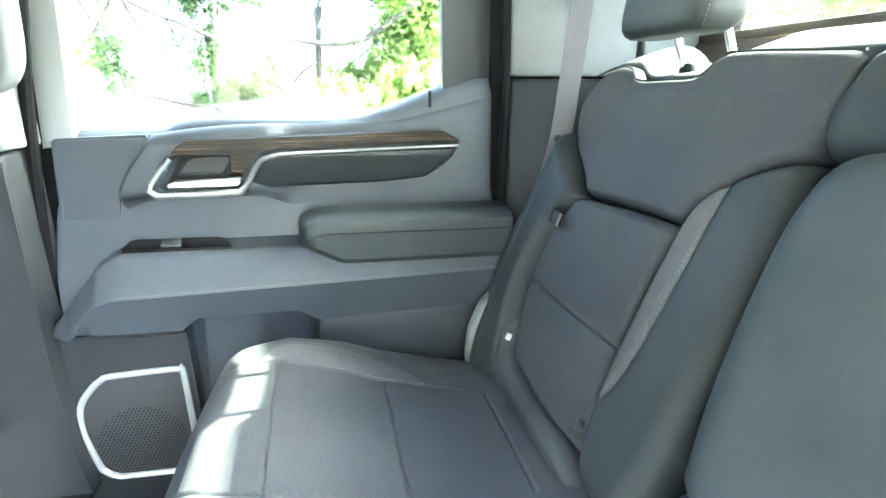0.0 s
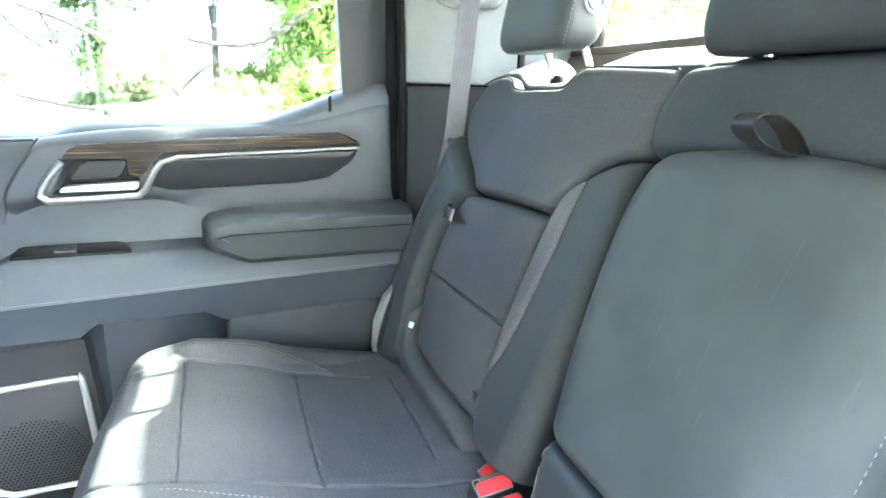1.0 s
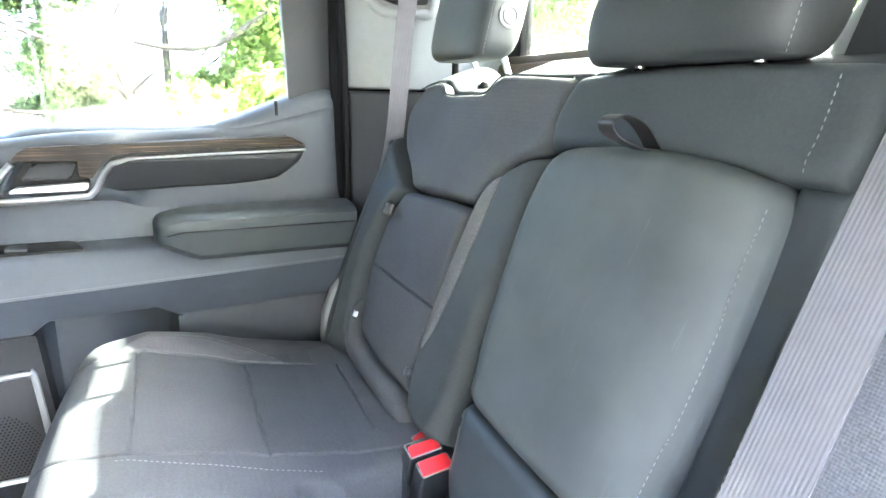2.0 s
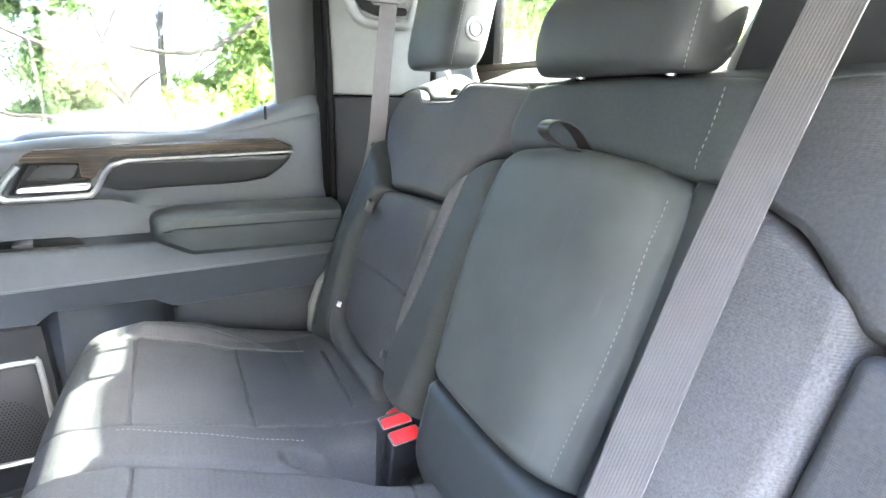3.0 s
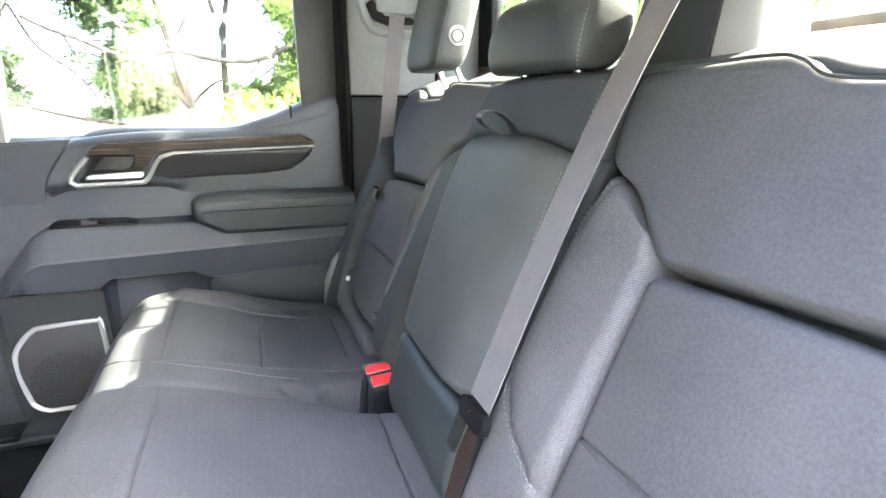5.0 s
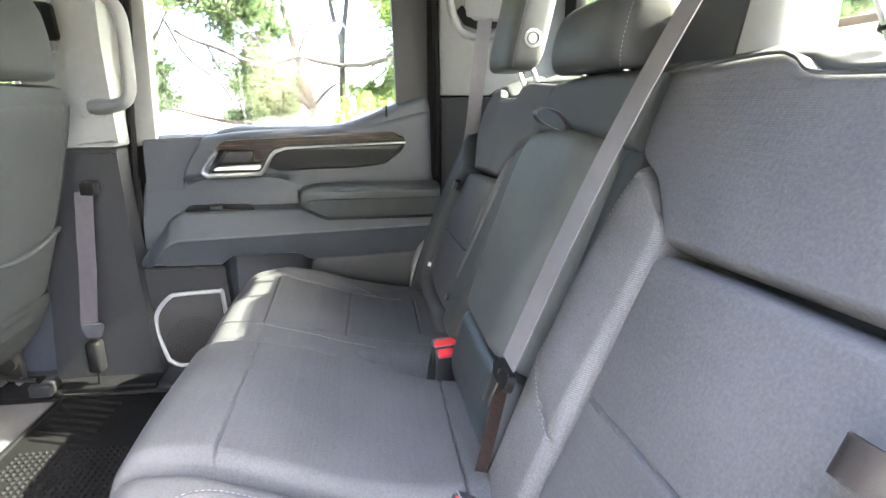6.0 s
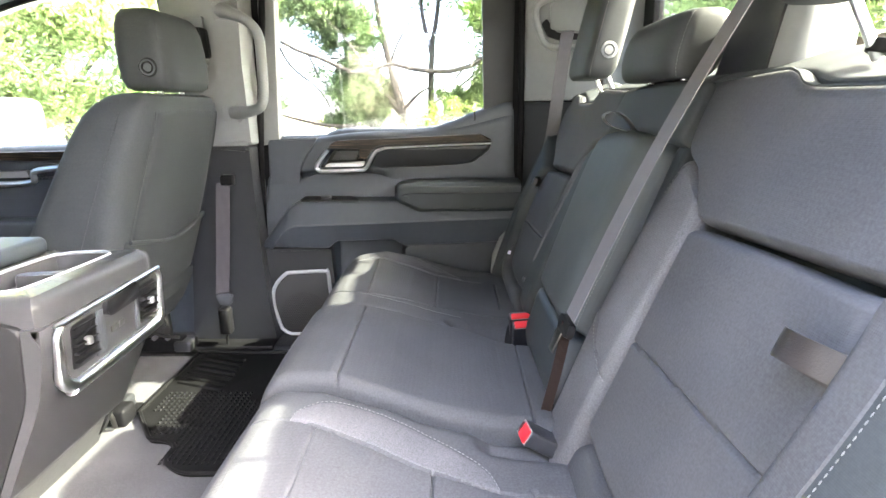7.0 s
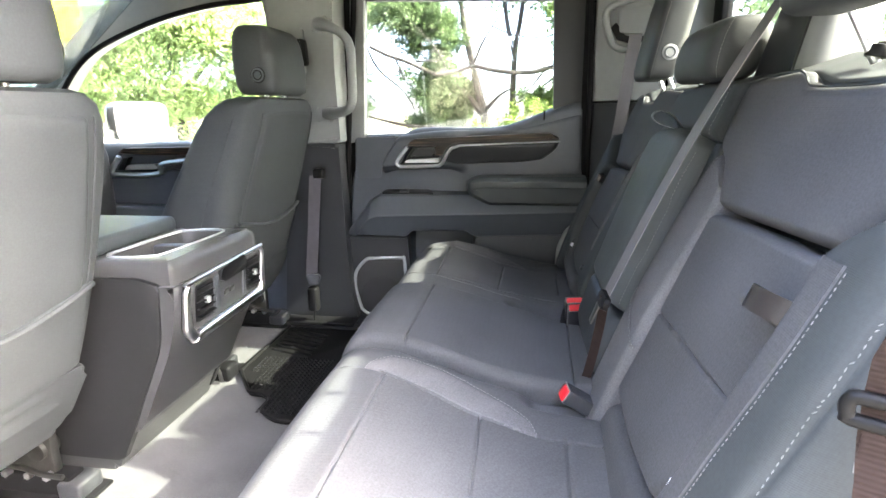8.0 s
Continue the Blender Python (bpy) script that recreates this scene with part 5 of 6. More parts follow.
# rear vent bezel
bez = rounded([(0.112, 0.450), (0.425, 0.455), (0.44, 0.438), (0.438, 0.345), (0.42, 0.328), (0.128, 0.320), (0.10, 0.345), (0.098, 0.432)], 0.02)
part("vent_panel", prism(bez, rmap, -0.01, 0.012, 0.004), CONSOLE, con, "vent panel")
bzp = spline(bez[::2], 120, True)
part("bezel", sweep([rmap(a, b, 0.012) for a, b in bzp], 0.0135, 10, closed=True, up=(1, 0, 0), taper=np.interp(bzp[:, 1], [0.335, 0.36, 0.43, 0.455], [1.0, 0.75, 0.5, 0.36])), CHROME, con, "chrome bezel round the vents")
for cy in (0.165, 0.385):
    vt = part("vent", prism(rounded([(cy - 0.034, 0.35), (cy - 0.034, 0.435), (cy + 0.034, 0.438), (cy + 0.034, 0.35)], 0.008), rmap, 0.0, 0.0135, 0.002), BLACK, con, "black air vent")
    for k in range(5):
        part("louvre", box((-0.572 + 0.0, cy - 0.030, 0.362 + k * 0.016), (-0.558, cy + 0.030, 0.366 + k * 0.016), 0.001), BLACK, vt)
    part("knob", box((-0.565, cy - 0.006, 0.388), (-0.552, cy + 0.006, 0.404), 0.003), CHROME, vt, "chrome vent knob")
for c0, c1 in ((0.199, 0.232), (0.335, 0.351)):
    part("vent_cheek", prism(rounded([(c0, 0.346), (c0 + 0.004, 0.436), (c1 - 0.008, 0.438), (c1, 0.348)], 0.004), rmap, 0.004, 0.0155, 0.003), PLASTIC_MID, con, "grey cheek beside the vent")
part("flap", prism(rounded([(0.22, 0.425), (0.23, 0.450), (0.335, 0.457), (0.345, 0.430), (0.33, 0.418), (0.24, 0.415)], 0.005), rmap, 0.0, 0.022, 0.006), BLACK, con, "glossy black flap")
for cy in (0.258, 0.285):
    part("socket", prism(rounded([(cy - 0.009, 0.376), (cy + 0.009, 0.377), (cy + 0.009, 0.390), (cy - 0.009, 0.389)], 0.002), rmap, 0.0, 0.0145, 0.001), STEEL, con, "charging socket")

# ---- floor mat ----
mat = thing("floor_mat", "black ribbed rubber floor mat", "floor mat")
outline = rounded([(-0.735, 0.56), (-0.735, 0.93), (-0.30, 0.93), (-0.26, 0.60), (-0.26, 0.31), (-0.50, 0.30), (-0.565, 0.345), (-0.555, 0.40), (-0.60, 0.43), (-0.64, 0.43)], [0.03, 0.02, 0.05, 0.02, 0.03, 0.03, 0.025, 0.025, 0.02, 0.03])
fl = lambda a, b, w: Vector((a, b, w))
part("sheet", prism(outline, fl, 0.002, 0.010, 0.003), RUBBER, mat)
part("lip", sweep([(a, b, 0.014) for a, b in spline(outline[::2], 160, True)], 0.006, 6, closed=True), RUBBER, mat, "raised lip")
ribs = []
for k in range(7):
    y0 = 0.70 + k * 0.032
    ribs.append(sweep([(-0.71, y0 - 0.03 + 0.06, 0.011), (-0.56, y0 - 0.02, 0.011)], 0.006, 6))
for i in range(30):
    for j in range(22):
        x, y = -0.70 + i * 0.0145, 0.34 + j * 0.0155
        if x > -0.46 and y > 0.62 or (y < 0.45 and x < -0.57) or (x < -0.66 and y < 0.56):
            continue
        ribs.append((([(x - 0.004, y - 0.005, 0.010), (x + 0.004, y - 0.005, 0.010), (x + 0.004, y + 0.005, 0.010), (x - 0.004, y + 0.005, 0.010), (x, y - 0.003, 0.0145), (x, y + 0.003, 0.0145)]), [(0, 1, 4), (1, 2, 5, 4), (2, 3, 5), (3, 0, 4, 5)]))
part("tread", joined(*ribs), RUBBER, mat, "raised tread pattern")
dsill = setting("trim_door_sill", box((-0.53, 0.985, -0.02), (0.35, 1.16, 0.012), 0.006), PLASTIC, "dark door sill trim", "trim")
setting("trim_pillar_foot", box((-0.90, 0.97, 0.0), (-0.50, 1.08, 0.018), 0.006), BLACK, "dark trim at the foot of the pillar", "trim")
clip = thing("rail_cover", "black seat rail cover on the carpet", "rail cover")
part("cap", box((-0.80, 0.50, 0.0), (-0.74, 0.56, 0.05), 0.010, 3), BLACK, clip)
part("hook", sweep(spline([(-0.76, 0.49, 0.01), (-0.765, 0.485, 0.05), (-0.79, 0.485, 0.06), (-0.80, 0.49, 0.03)], 16), 0.006, 8), STEEL, clip, "steel hook")

# ---- belts ----
# centre belt: from the tower down across the near seat's inner shoulder to its buckle
bc = thing("center_seat_belt", "grey centre seat belt running down to its buckle", "seat belt")
P0, P1 = Vector((0.545, 0.022, 1.02)), back_map(0.008, 0.245, 0.052)
across = Vector((0, 0.024, 0)) + BN * 0.0
path = [P0.lerp(P1, u) + BN * (0.012 * math.sin(math.pi * u)) for u in np.linspace(0, 1, 24)]
part("webbing", strap([(0.60, 0.03, 1.050), (0.565, 0.03, 1.045)] + [tuple(p) for p in path], (0, 0.024, 0.0), 0.0014), WEBBING_Y, bc)
low_end = [back_map(0.010, 0.235, 0.052), back_map(0.030, 0.18, 0.034), back_map(0.048, 0.11, 0.016), back_map(0.058, 0.02, 0.0)]
part("lower_webbing", strap(spline([tuple(p) for p in low_end], 16), tuple(BN * 0.008 + Vector((0, 0.002, 0))), 0.0014), WEB_BROWN, bc, "dark brown lower webbing")
tmap = lambda a, b, w: back_map(0.010 + a, 0.228 + b, 0.052 + w)
part("tongue", prism(rounded([(-0.031, -0.009), (0.031, -0.009), (0.032, 0.006), (0.026, 0.013), (-0.026, 0.013), (-0.032, 0.006)], 0.007), tmap, -0.005, 0.005, 0.004, 3), BLACK, bc, "black belt tongue")
part("latch_plate", prism(rounded([(0.006, -0.050), (0.030, -0.050), (0.032, -0.008), (0.004, -0.008)], 0.003), tmap, -0.001, 0.0015, 0.0005), STEEL, bc, "steel latch plate")


def side_belt(points, across, label, mat=None):
    ob = thing("seat_belt", label, "seat belt", "outer seat belts")
    part("webbing", strap(spline(points, 30), across, 0.0014), mat or WEBBING_Y, ob)
    return ob


fb = side_belt([(0.478, 1.06, 1.03), (0.468, 1.055, 0.96), (0.452, 1.05, 0.82), (0.436, 1.045, 0.70), (0.40, 1.03, 0.58)], (0.0185, -0.009, 0.0), "grey belt hanging at the far rear pillar")
part("stop_button", disc((0.428, 1.036, 0.705), (0.3, -1, 0), 0.008, 0.008), PLASTIC_MID, fb)
# recessed belt outlet in the far pillar
ot = thing("belt_outlet", "light grey belt outlet in the far rear pillar", "belt outlet")
omap = lambda a, b, w: Vector((a, 1.155 - 0.6 * (a - 0.36) - w, b))
part("frame", sweep([omap(a, b, 0.012) for a, b in spline([(0.392, 1.115), (0.396, 1.05), (0.425, 0.995), (0.50, 0.985), (0.53, 1.0), (0.535, 1.13), (0.46, 1.14)], 70, True)], 0.012, 10, closed=True, up=(0, 1, 0)), PLASTIC_LIGHT, ot)
part("slot", prism(rounded([(0.405, 1.06), (0.425, 1.02), (0.46, 1.005), (0.52, 1.005), (0.52, 1.022), (0.45, 1.03), (0.42, 1.075)], 0.006), omap, -0.01, 0.010, 0.002), BLACK, ot, "dark slot")
part("lid", prism(rounded([(0.43, 1.04), (0.52, 1.03), (0.52, 1.12), (0.43, 1.12)], 0.012), omap, -0.01, 0.014, 0.004), PLASTIC_LIGHT, ot)

pb = side_belt([(-0.622, 1.000, 0.575), (-0.628, 0.995, 0.50), (-0.645, 0.990, 0.32), (-0.658, 0.985, 0.20)], (0.021, 0.004, 0.0), "grey front belt, darkened for shade, at the far middle pillar", WEB_SHADED)
part("anchor", box((-0.628, 0.99, 0.565), (-0.590, 1.03, 0.60), 0.006), BLACK, pb, "black upper guide")
part("end_fitting", prism(rounded([(-0.028, 0.195), (-0.018, 0.165), (0.018, 0.165), (0.028, 0.195), (0.024, 0.205), (-0.024, 0.205)], 0.006), lambda a, b, w: Vector((-0.65 + a, 0.985 - w, b)), -0.006, 0.006, 0.004), PLASTIC_MID, pb, "grey end fitting")
part("retractor", box((-0.675, 0.965, 0.06), (-0.635, 1.005, 0.155), 0.010, 3), BLACK, pb, "black tensioner")
part("wire", sweep(spline([(-0.655, 0.985, 0.06), (-0.66, 0.99, 0.02), (-0.65, 0.995, 0.0)], 12), 0.004, 8), BLACK, pb, "black cable")
nb = side_belt([(0.60, -0.60, 1.12), (0.48, -0.602, 0.88), (0.397, -0.573, 0.682), (0.393, -0.558, 0.607), (0.391, -0.570, 0.541), (0.388, -0.578, 0.42), (0.37, -0.582, 0.28)], (0.019, -0.011, 0.0), "brown belt hanging beside the open doorway", WEB_BROWN)
U, C = Vector((0.87, -0.49, 0)), Vector((0.393, -0.561, 0.607))
tmap2 = lambda a, b, w: C + U * a + Vector((0, 0, b)) + Vector((-0.49, -0.87, 0)) * w
ov = rounded([(-0.031, -0.009), (0.031, -0.009), (0.031, 0.009), (-0.031, 0.009)], 0.0085)
part("tongue", sweep([tmap2(a, b, 0.001 + 0.10 * b) for a, b in spline(ov[::2], 60, True)], 0.0052, 10, closed=True, up=(0.49, 0.87, 0)), BLACK, nb, "black belt tongue")
part("sewn_edge", strap([tmap2(0, -0.040, 0.002), tmap2(0, -0.046, 0.002)], tuple(U * 0.0215), 0.003), THREAD, nb, "sewn light edge")
part("doubled_webbing", strap([tmap2(0, -0.012, 0.0022), tmap2(0, -0.040, 0.0018)], tuple(U * 0.0205), 0.0016), WEB_BROWN, nb)


def buckle(at, tilt, label, size=(0.020, 0.014, 0.05), notch=False):
    ob = thing("belt_buckle", label, "belt buckle", "belt buckles")
    m = pose(*at, *tilt)
    fmx = lambda a, b, w: m @ Vector((a, b, w))
    sx, sy, h = size
    part("housing", prism(rounded([(-sx, -sy), (sx, -sy), (sx, sy), (-sx, sy)], 0.005), fmx, -h, 0.0, 0.003, 3), BUCKLE, ob, "dark grey buckle housing")
    part("rim", sweep([fmx(a, b, -0.0004) for a, b in rounded([(-sx * 0.93, -sy * 0.88), (sx * 0.93, -sy * 0.88), (sx * 0.93, sy * 0.88), (-sx * 0.93, sy * 0.88)], 0.004)], 0.0012, 6, closed=True, up=tuple(m.to_3x3() @ Vector((0, 0, 1)))), PLASTIC_LIGHT, ob, "pale moulded rim")
    top = sy * (0.45 if notch else 0.80)
    part("release", prism(rounded([(-sx * 0.88, -sy * 0.80), (sx * 0.88, -sy * 0.80), (sx * 0.84, top), (-sx * 0.84, top)], 0.002), fmx, -0.012, 0.0026, 0.0012, 2), RED, ob, "red release button")
    if notch:
        part("slot", prism([(-sx * 0.6, sy * 0.45), (sx * 0.6, sy * 0.45), (sx * 0.6, sy * 0.8), (-sx * 0.6, sy * 0.8)], fmx, -0.004, 0.0022, 0.0004), STEEL, ob, "steel slot")
    # a faint moulded word and a pale dot low on the broad side
    for k in range(5):
        part("moulded_bar", box((-0.006 + k * 0.0035, -0.0003, 0), (-0.004 + k * 0.0035, 0.0003, 0.0026), 0), PLASTIC_MID, ob).matrix_world = m @ pose(0.004, -sy, -h * 0.60)
    return ob


buckle((0.274, 0.461, 0.324), (20, -3, 4), "red and dark grey buckle between the cushions", (0.026, 0.0136, 0.10), True)
buckle((0.279, 0.429, 0.314), (20, -3, 4), "red and dark grey buckle between the cushions", (0.026, 0.0136, 0.10))
buckle((0.296, 0.512, 0.302), (30, -10, 20), "red and dark grey buckle tucked under the seat back", (0.018, 0.011, 0.06))
buckle((0.220, -0.014, 0.318), (0, -58, 8), "red and dark grey buckle in the cushion notch", (0.013, 0.021, 0.085), True)

# ---- grab handle on the far middle pillar ----
gh = thing("grab_handle", "light grey grab handle on the far middle pillar", "grab handle")
gp = spline([(-0.585, 1.045, 1.095), (-0.560, 1.015, 1.090), (-0.500, 0.975, 1.064), (-0.468, 0.962, 1.040), (-0.454, 0.958, 1.015), (-0.450, 0.958, 0.985), (-0.450, 0.958, 0.91), (-0.452, 0.958, 0.850), (-0.458, 0.960, 0.824), (-0.476, 0.972, 0.806), (-0.525, 1.01, 0.796), (-0.575, 1.045, 0.794)], 70)
part("bar", sweep(gp, 0.0150, 16, up=(0, 1, 0), flat=1.15, taper=np.interp(np.linspace(0, 1, 70), [0, 0.12, 0.25, 0.75, 0.88, 1], [1.6, 1.2, 1.0, 1.0, 1.2, 1.6])), PLASTIC_LIGHT, gh)
for z in (1.095, 0.790):
    part("mount", prism(rounded([(-0.612, z - 0.026), (-0.552, z - 0.026), (-0.552, z + 0.026), (-0.612, z + 0.026)], 0.012), side(1.04), -0.01, 0.012, 0.005, 3), PLASTIC_LIGHT, gh)
ad = thing("belt_height_adjuster", "grey front belt height adjuster on the pillar", "belt guide")
part("slide", prism(rounded([(-0.70, 0.93), (-0.64, 0.93), (-0.64, 1.08), (-0.70, 1.08)], 0.008), side(1.04), 0, 0.02, 0.004), PLASTIC_LIGHT, ad)
part("ring", prism(rounded([(-0.690, 0.955), (-0.622, 0.955), (-0.628, 1.045), (-0.685, 1.045)], 0.014), side(1.02), 0, 0.018, 0.005), BLACK, ad, "black belt ring")

# ---- the far front door ----
fd = thing("front_door", "closed front door with dark panel and wood trim", "car door")
fmap = lambda a, b, w: Vector((a, 1.15 - w, b))
fp = Pad(fmap, [(-1.78, 0.0), (-1.78, 0.4), (-1.78, 0.68)], [(-0.78, 0.0), (-0.78, 0.4), (-0.77, 0.69)], [(-1.78, 0.0), (-0.78, 0.0)], [(-1.78, 0.68), (-1.2, 0.692), (-0.77, 0.69)],
         ((0.01, 0.01), (0.01, 0.01), (0.01, 0.0), (0.035, 0.03)), 0.05, 40, 40, lambda a, b: 0.01 + 0 * a)
part("panel", fp.data(), VINYL, fd)
part("wood_trim", prism(rounded([(-1.49, 0.645), (-1.46, 0.668), (-0.95, 0.675), (-0.95, 0.650), (-1.30, 0.640)], 0.004), fmap, 0, 0.05, 0.004), WOOD, fd, "dark streaked wood trim")
part("chrome_strip", sweep([fmap(a, b, 0.05) for a, b in spline([(-1.485, 0.635), (-1.53, 0.575), (-1.52, 0.562), (-1.32, 0.568), (-1.28, 0.61), (-0.95, 0.635)], 80)], 0.0105, 8, up=(0, 1, 0)), CHROME, fd, "chrome outline of the handle")
part("latch_lever", prism(rounded([(-1.47, 0.582), (-1.45, 0.602), (-1.33, 0.606), (-1.32, 0.585)], 0.005), fmap, 0.02, 0.05, 0.005), CHROME, fd, "chrome latch lever")
part("pull_grip", prism(rounded([(-1.30, 0.575), (-1.26, 0.628), (-0.95, 0.645), (-0.95, 0.59)], 0.008), fmap, 0, 0.045, 0.01, 3), PLASTIC, fd)
part("switch_panel", prism(rounded([(-1.505, 0.580), (-1.470, 0.630), (-1.445, 0.632), (-1.480, 0.580)], 0.004), fmap, 0.02, 0.046, 0.004), BLACK, fd, "black switch panel")
part("shelf", box((-1.76, 1.06, 0.33), (-0.78, 1.15, 0.44), 0.015, 3), VINYL, fd, "moulded door shelf")
pane = part("pane", box((-1.80, 1.185, 0.66), (-0.76, 1.189, 1.22), 0), GLASS_FRONT, fd)
part("outer_skin", box((-1.85, 1.20, -0.25), (-0.76, 1.24, 0.67), 0.015), PAINT, fd, "dark painted outer skin")
mr = thing("side_mirror", "large outside mirror in a dark housing", "side mirror")
mring = lambda x, k: [(x, 1.445 + 0.185 * k * math.copysign(abs(math.cos(a)) ** 0.4, math.cos(a)), 0.768 + 0.088 * k * math.copysign(abs(math.sin(a)) ** 0.4, math.sin(a))) for a in np.linspace(0, 2 * math.pi, 48, endpoint=False)]
part("housing", loft([mring(x, k) for x, k in ((-1.665, 0.8), (-1.658, 0.94), (-1.645, 1.0), (-1.616, 1.0), (-1.610, 0.985))]), PAINT, mr)
part("mirror_glass", loft([mring(-1.613, 0.95), mring(-1.609, 0.95)]), material("mirror_silver", (0.9, 0.9, 0.9), 0.03, 1.0, vary=0.01), mr, "bright mirror glass")
part("arm", box((-1.68, 1.20, 0.70), (-1.62, 1.30, 0.74), 0.012), PAINT, mr)

# ---- outdoors ----
def ground_material():
    m = material("dry_grass_ground", (0.10, 0.095, 0.055), 0.95, vary=0.3, scale=3.0, bump=0.6, bump_scale=40, big=0.3)
    return m


gz = -0.75
setting("ground", ([(-120, -120, gz), (120, -120, gz), (120, 120, gz), (-120, 120, gz)], [(0, 1, 2, 3)]), ground_material(), "dry grassy ground round the truck", "ground")
setting("pavement", box((-40, 2.2, gz), (40, 40, gz + 0.03), 0.0), material("pale_concrete", (0.31, 0.31, 0.305), 0.9, vary=0.15, scale=4, bump=0.4, bump_scale=60, big=0.4), "pale sunlit concrete beyond the truck", "pavement")
# dark sheet added under the truck to keep sunlit bounce low
setting("road", box((-40, -5.0, gz), (40, 2.0, gz + 0.02), 0.0), material("dark_ground_sheet", (0.05, 0.05, 0.052), 0.9, vary=0.25, scale=60, bump=0.7, bump_scale=250), "dark ground sheet added under the truck to cut bounce light", "road")


def leaf_material(name, c):
    m = material(name, c, 0.5, vary=0.35, scale=8, big=1.2)
    t = m.node_tree
    b = t.nodes["Principled BSDF"]
    tl = t.nodes.new("ShaderNodeBsdfTranslucent")
    mx = t.nodes.new("ShaderNodeMixShader")
    mx.inputs[0].default_value = 0.5
    src = b.inputs["Base Color"].links[0].from_socket
    t.links.new(src, tl.inputs[0])
    t.links.new(b.outputs[0], mx.inputs[1])
    t.links.new(tl.outputs[0], mx.inputs[2])
    t.links.new(mx.outputs[0], t.nodes["Material Output"].inputs[0])
    return m


LEAF = leaf_material("green_leaf", (0.15, 0.23, 0.05))
# kept dark so that the added light-blocking trees pass little light
LEAF_DARK = leaf_material("dark_leaf", (0.03, 0.045, 0.02))
LEAF_PALE = leaf_material("pale_leaf", (0.26, 0.34, 0.14))
LEAF_BUSH = leaf_material("bush_leaf", (0.23, 0.32, 0.075))
LEAF_BLUE = leaf_material("grey_green_leaf", (0.10, 0.155, 0.062))
BARK = material("grey_bark", (0.032, 0.026, 0.024), 0.9, vary=0.4, scale=25, bump=1.0, bump_scale=60)
rng = np.random.RandomState(5)


def leaves(clusters, n, size):
    """Many small folded leaves in uneven clumps: (centre, radii, share)."""
    V, F = [], []
    for c, rad, share in clusters:
        subs = [np.array(c) + rng.normal(0, 0.5, 3) * rad for _ in range(max(3, int(n * share / 90)))]
        for _ in range(int(n * share)):
            s = subs[rng.randint(len(subs))]
            p = s + rng.normal(0, 0.20, 3) * rad
            a, b = rng.normal(size=3), rng.normal(size=3)
            a /= np.linalg.norm(a)
            b -= a * (a @ b)
            b /= np.linalg.norm(b)
            k = size * rng.uniform(0.6, 1.4)
            nn = np.cross(a, b) * k * 0.15
            o = len(V)
            V += [p - a * k, p + b * k * 0.4 + nn, p + a * k, p - b * k * 0.4 + nn]
            F += [(o, o + 1, o + 2), (o, o + 2, o + 3)]
    return V, F


def limb(points, r0, r1, n=14):
    p = spline(points, n)
    return sweep(p, 1.0, 7, taper=np.linspace(r0, r1, n))


def tree(name, label, limbs, clusters, n, size, mat):
    ob = thing(name, label, "tree", "trees outside")
    part("trunk", limb(*limbs[0]), BARK, ob)
    for l in limbs[1:]:
        part("limb", limb(*l), BARK, ob)
    me = mesh_of("crown", *leaves(clusters, n, size), mat, smooth=False)
    part("crown", me, mat, ob)
    return ob


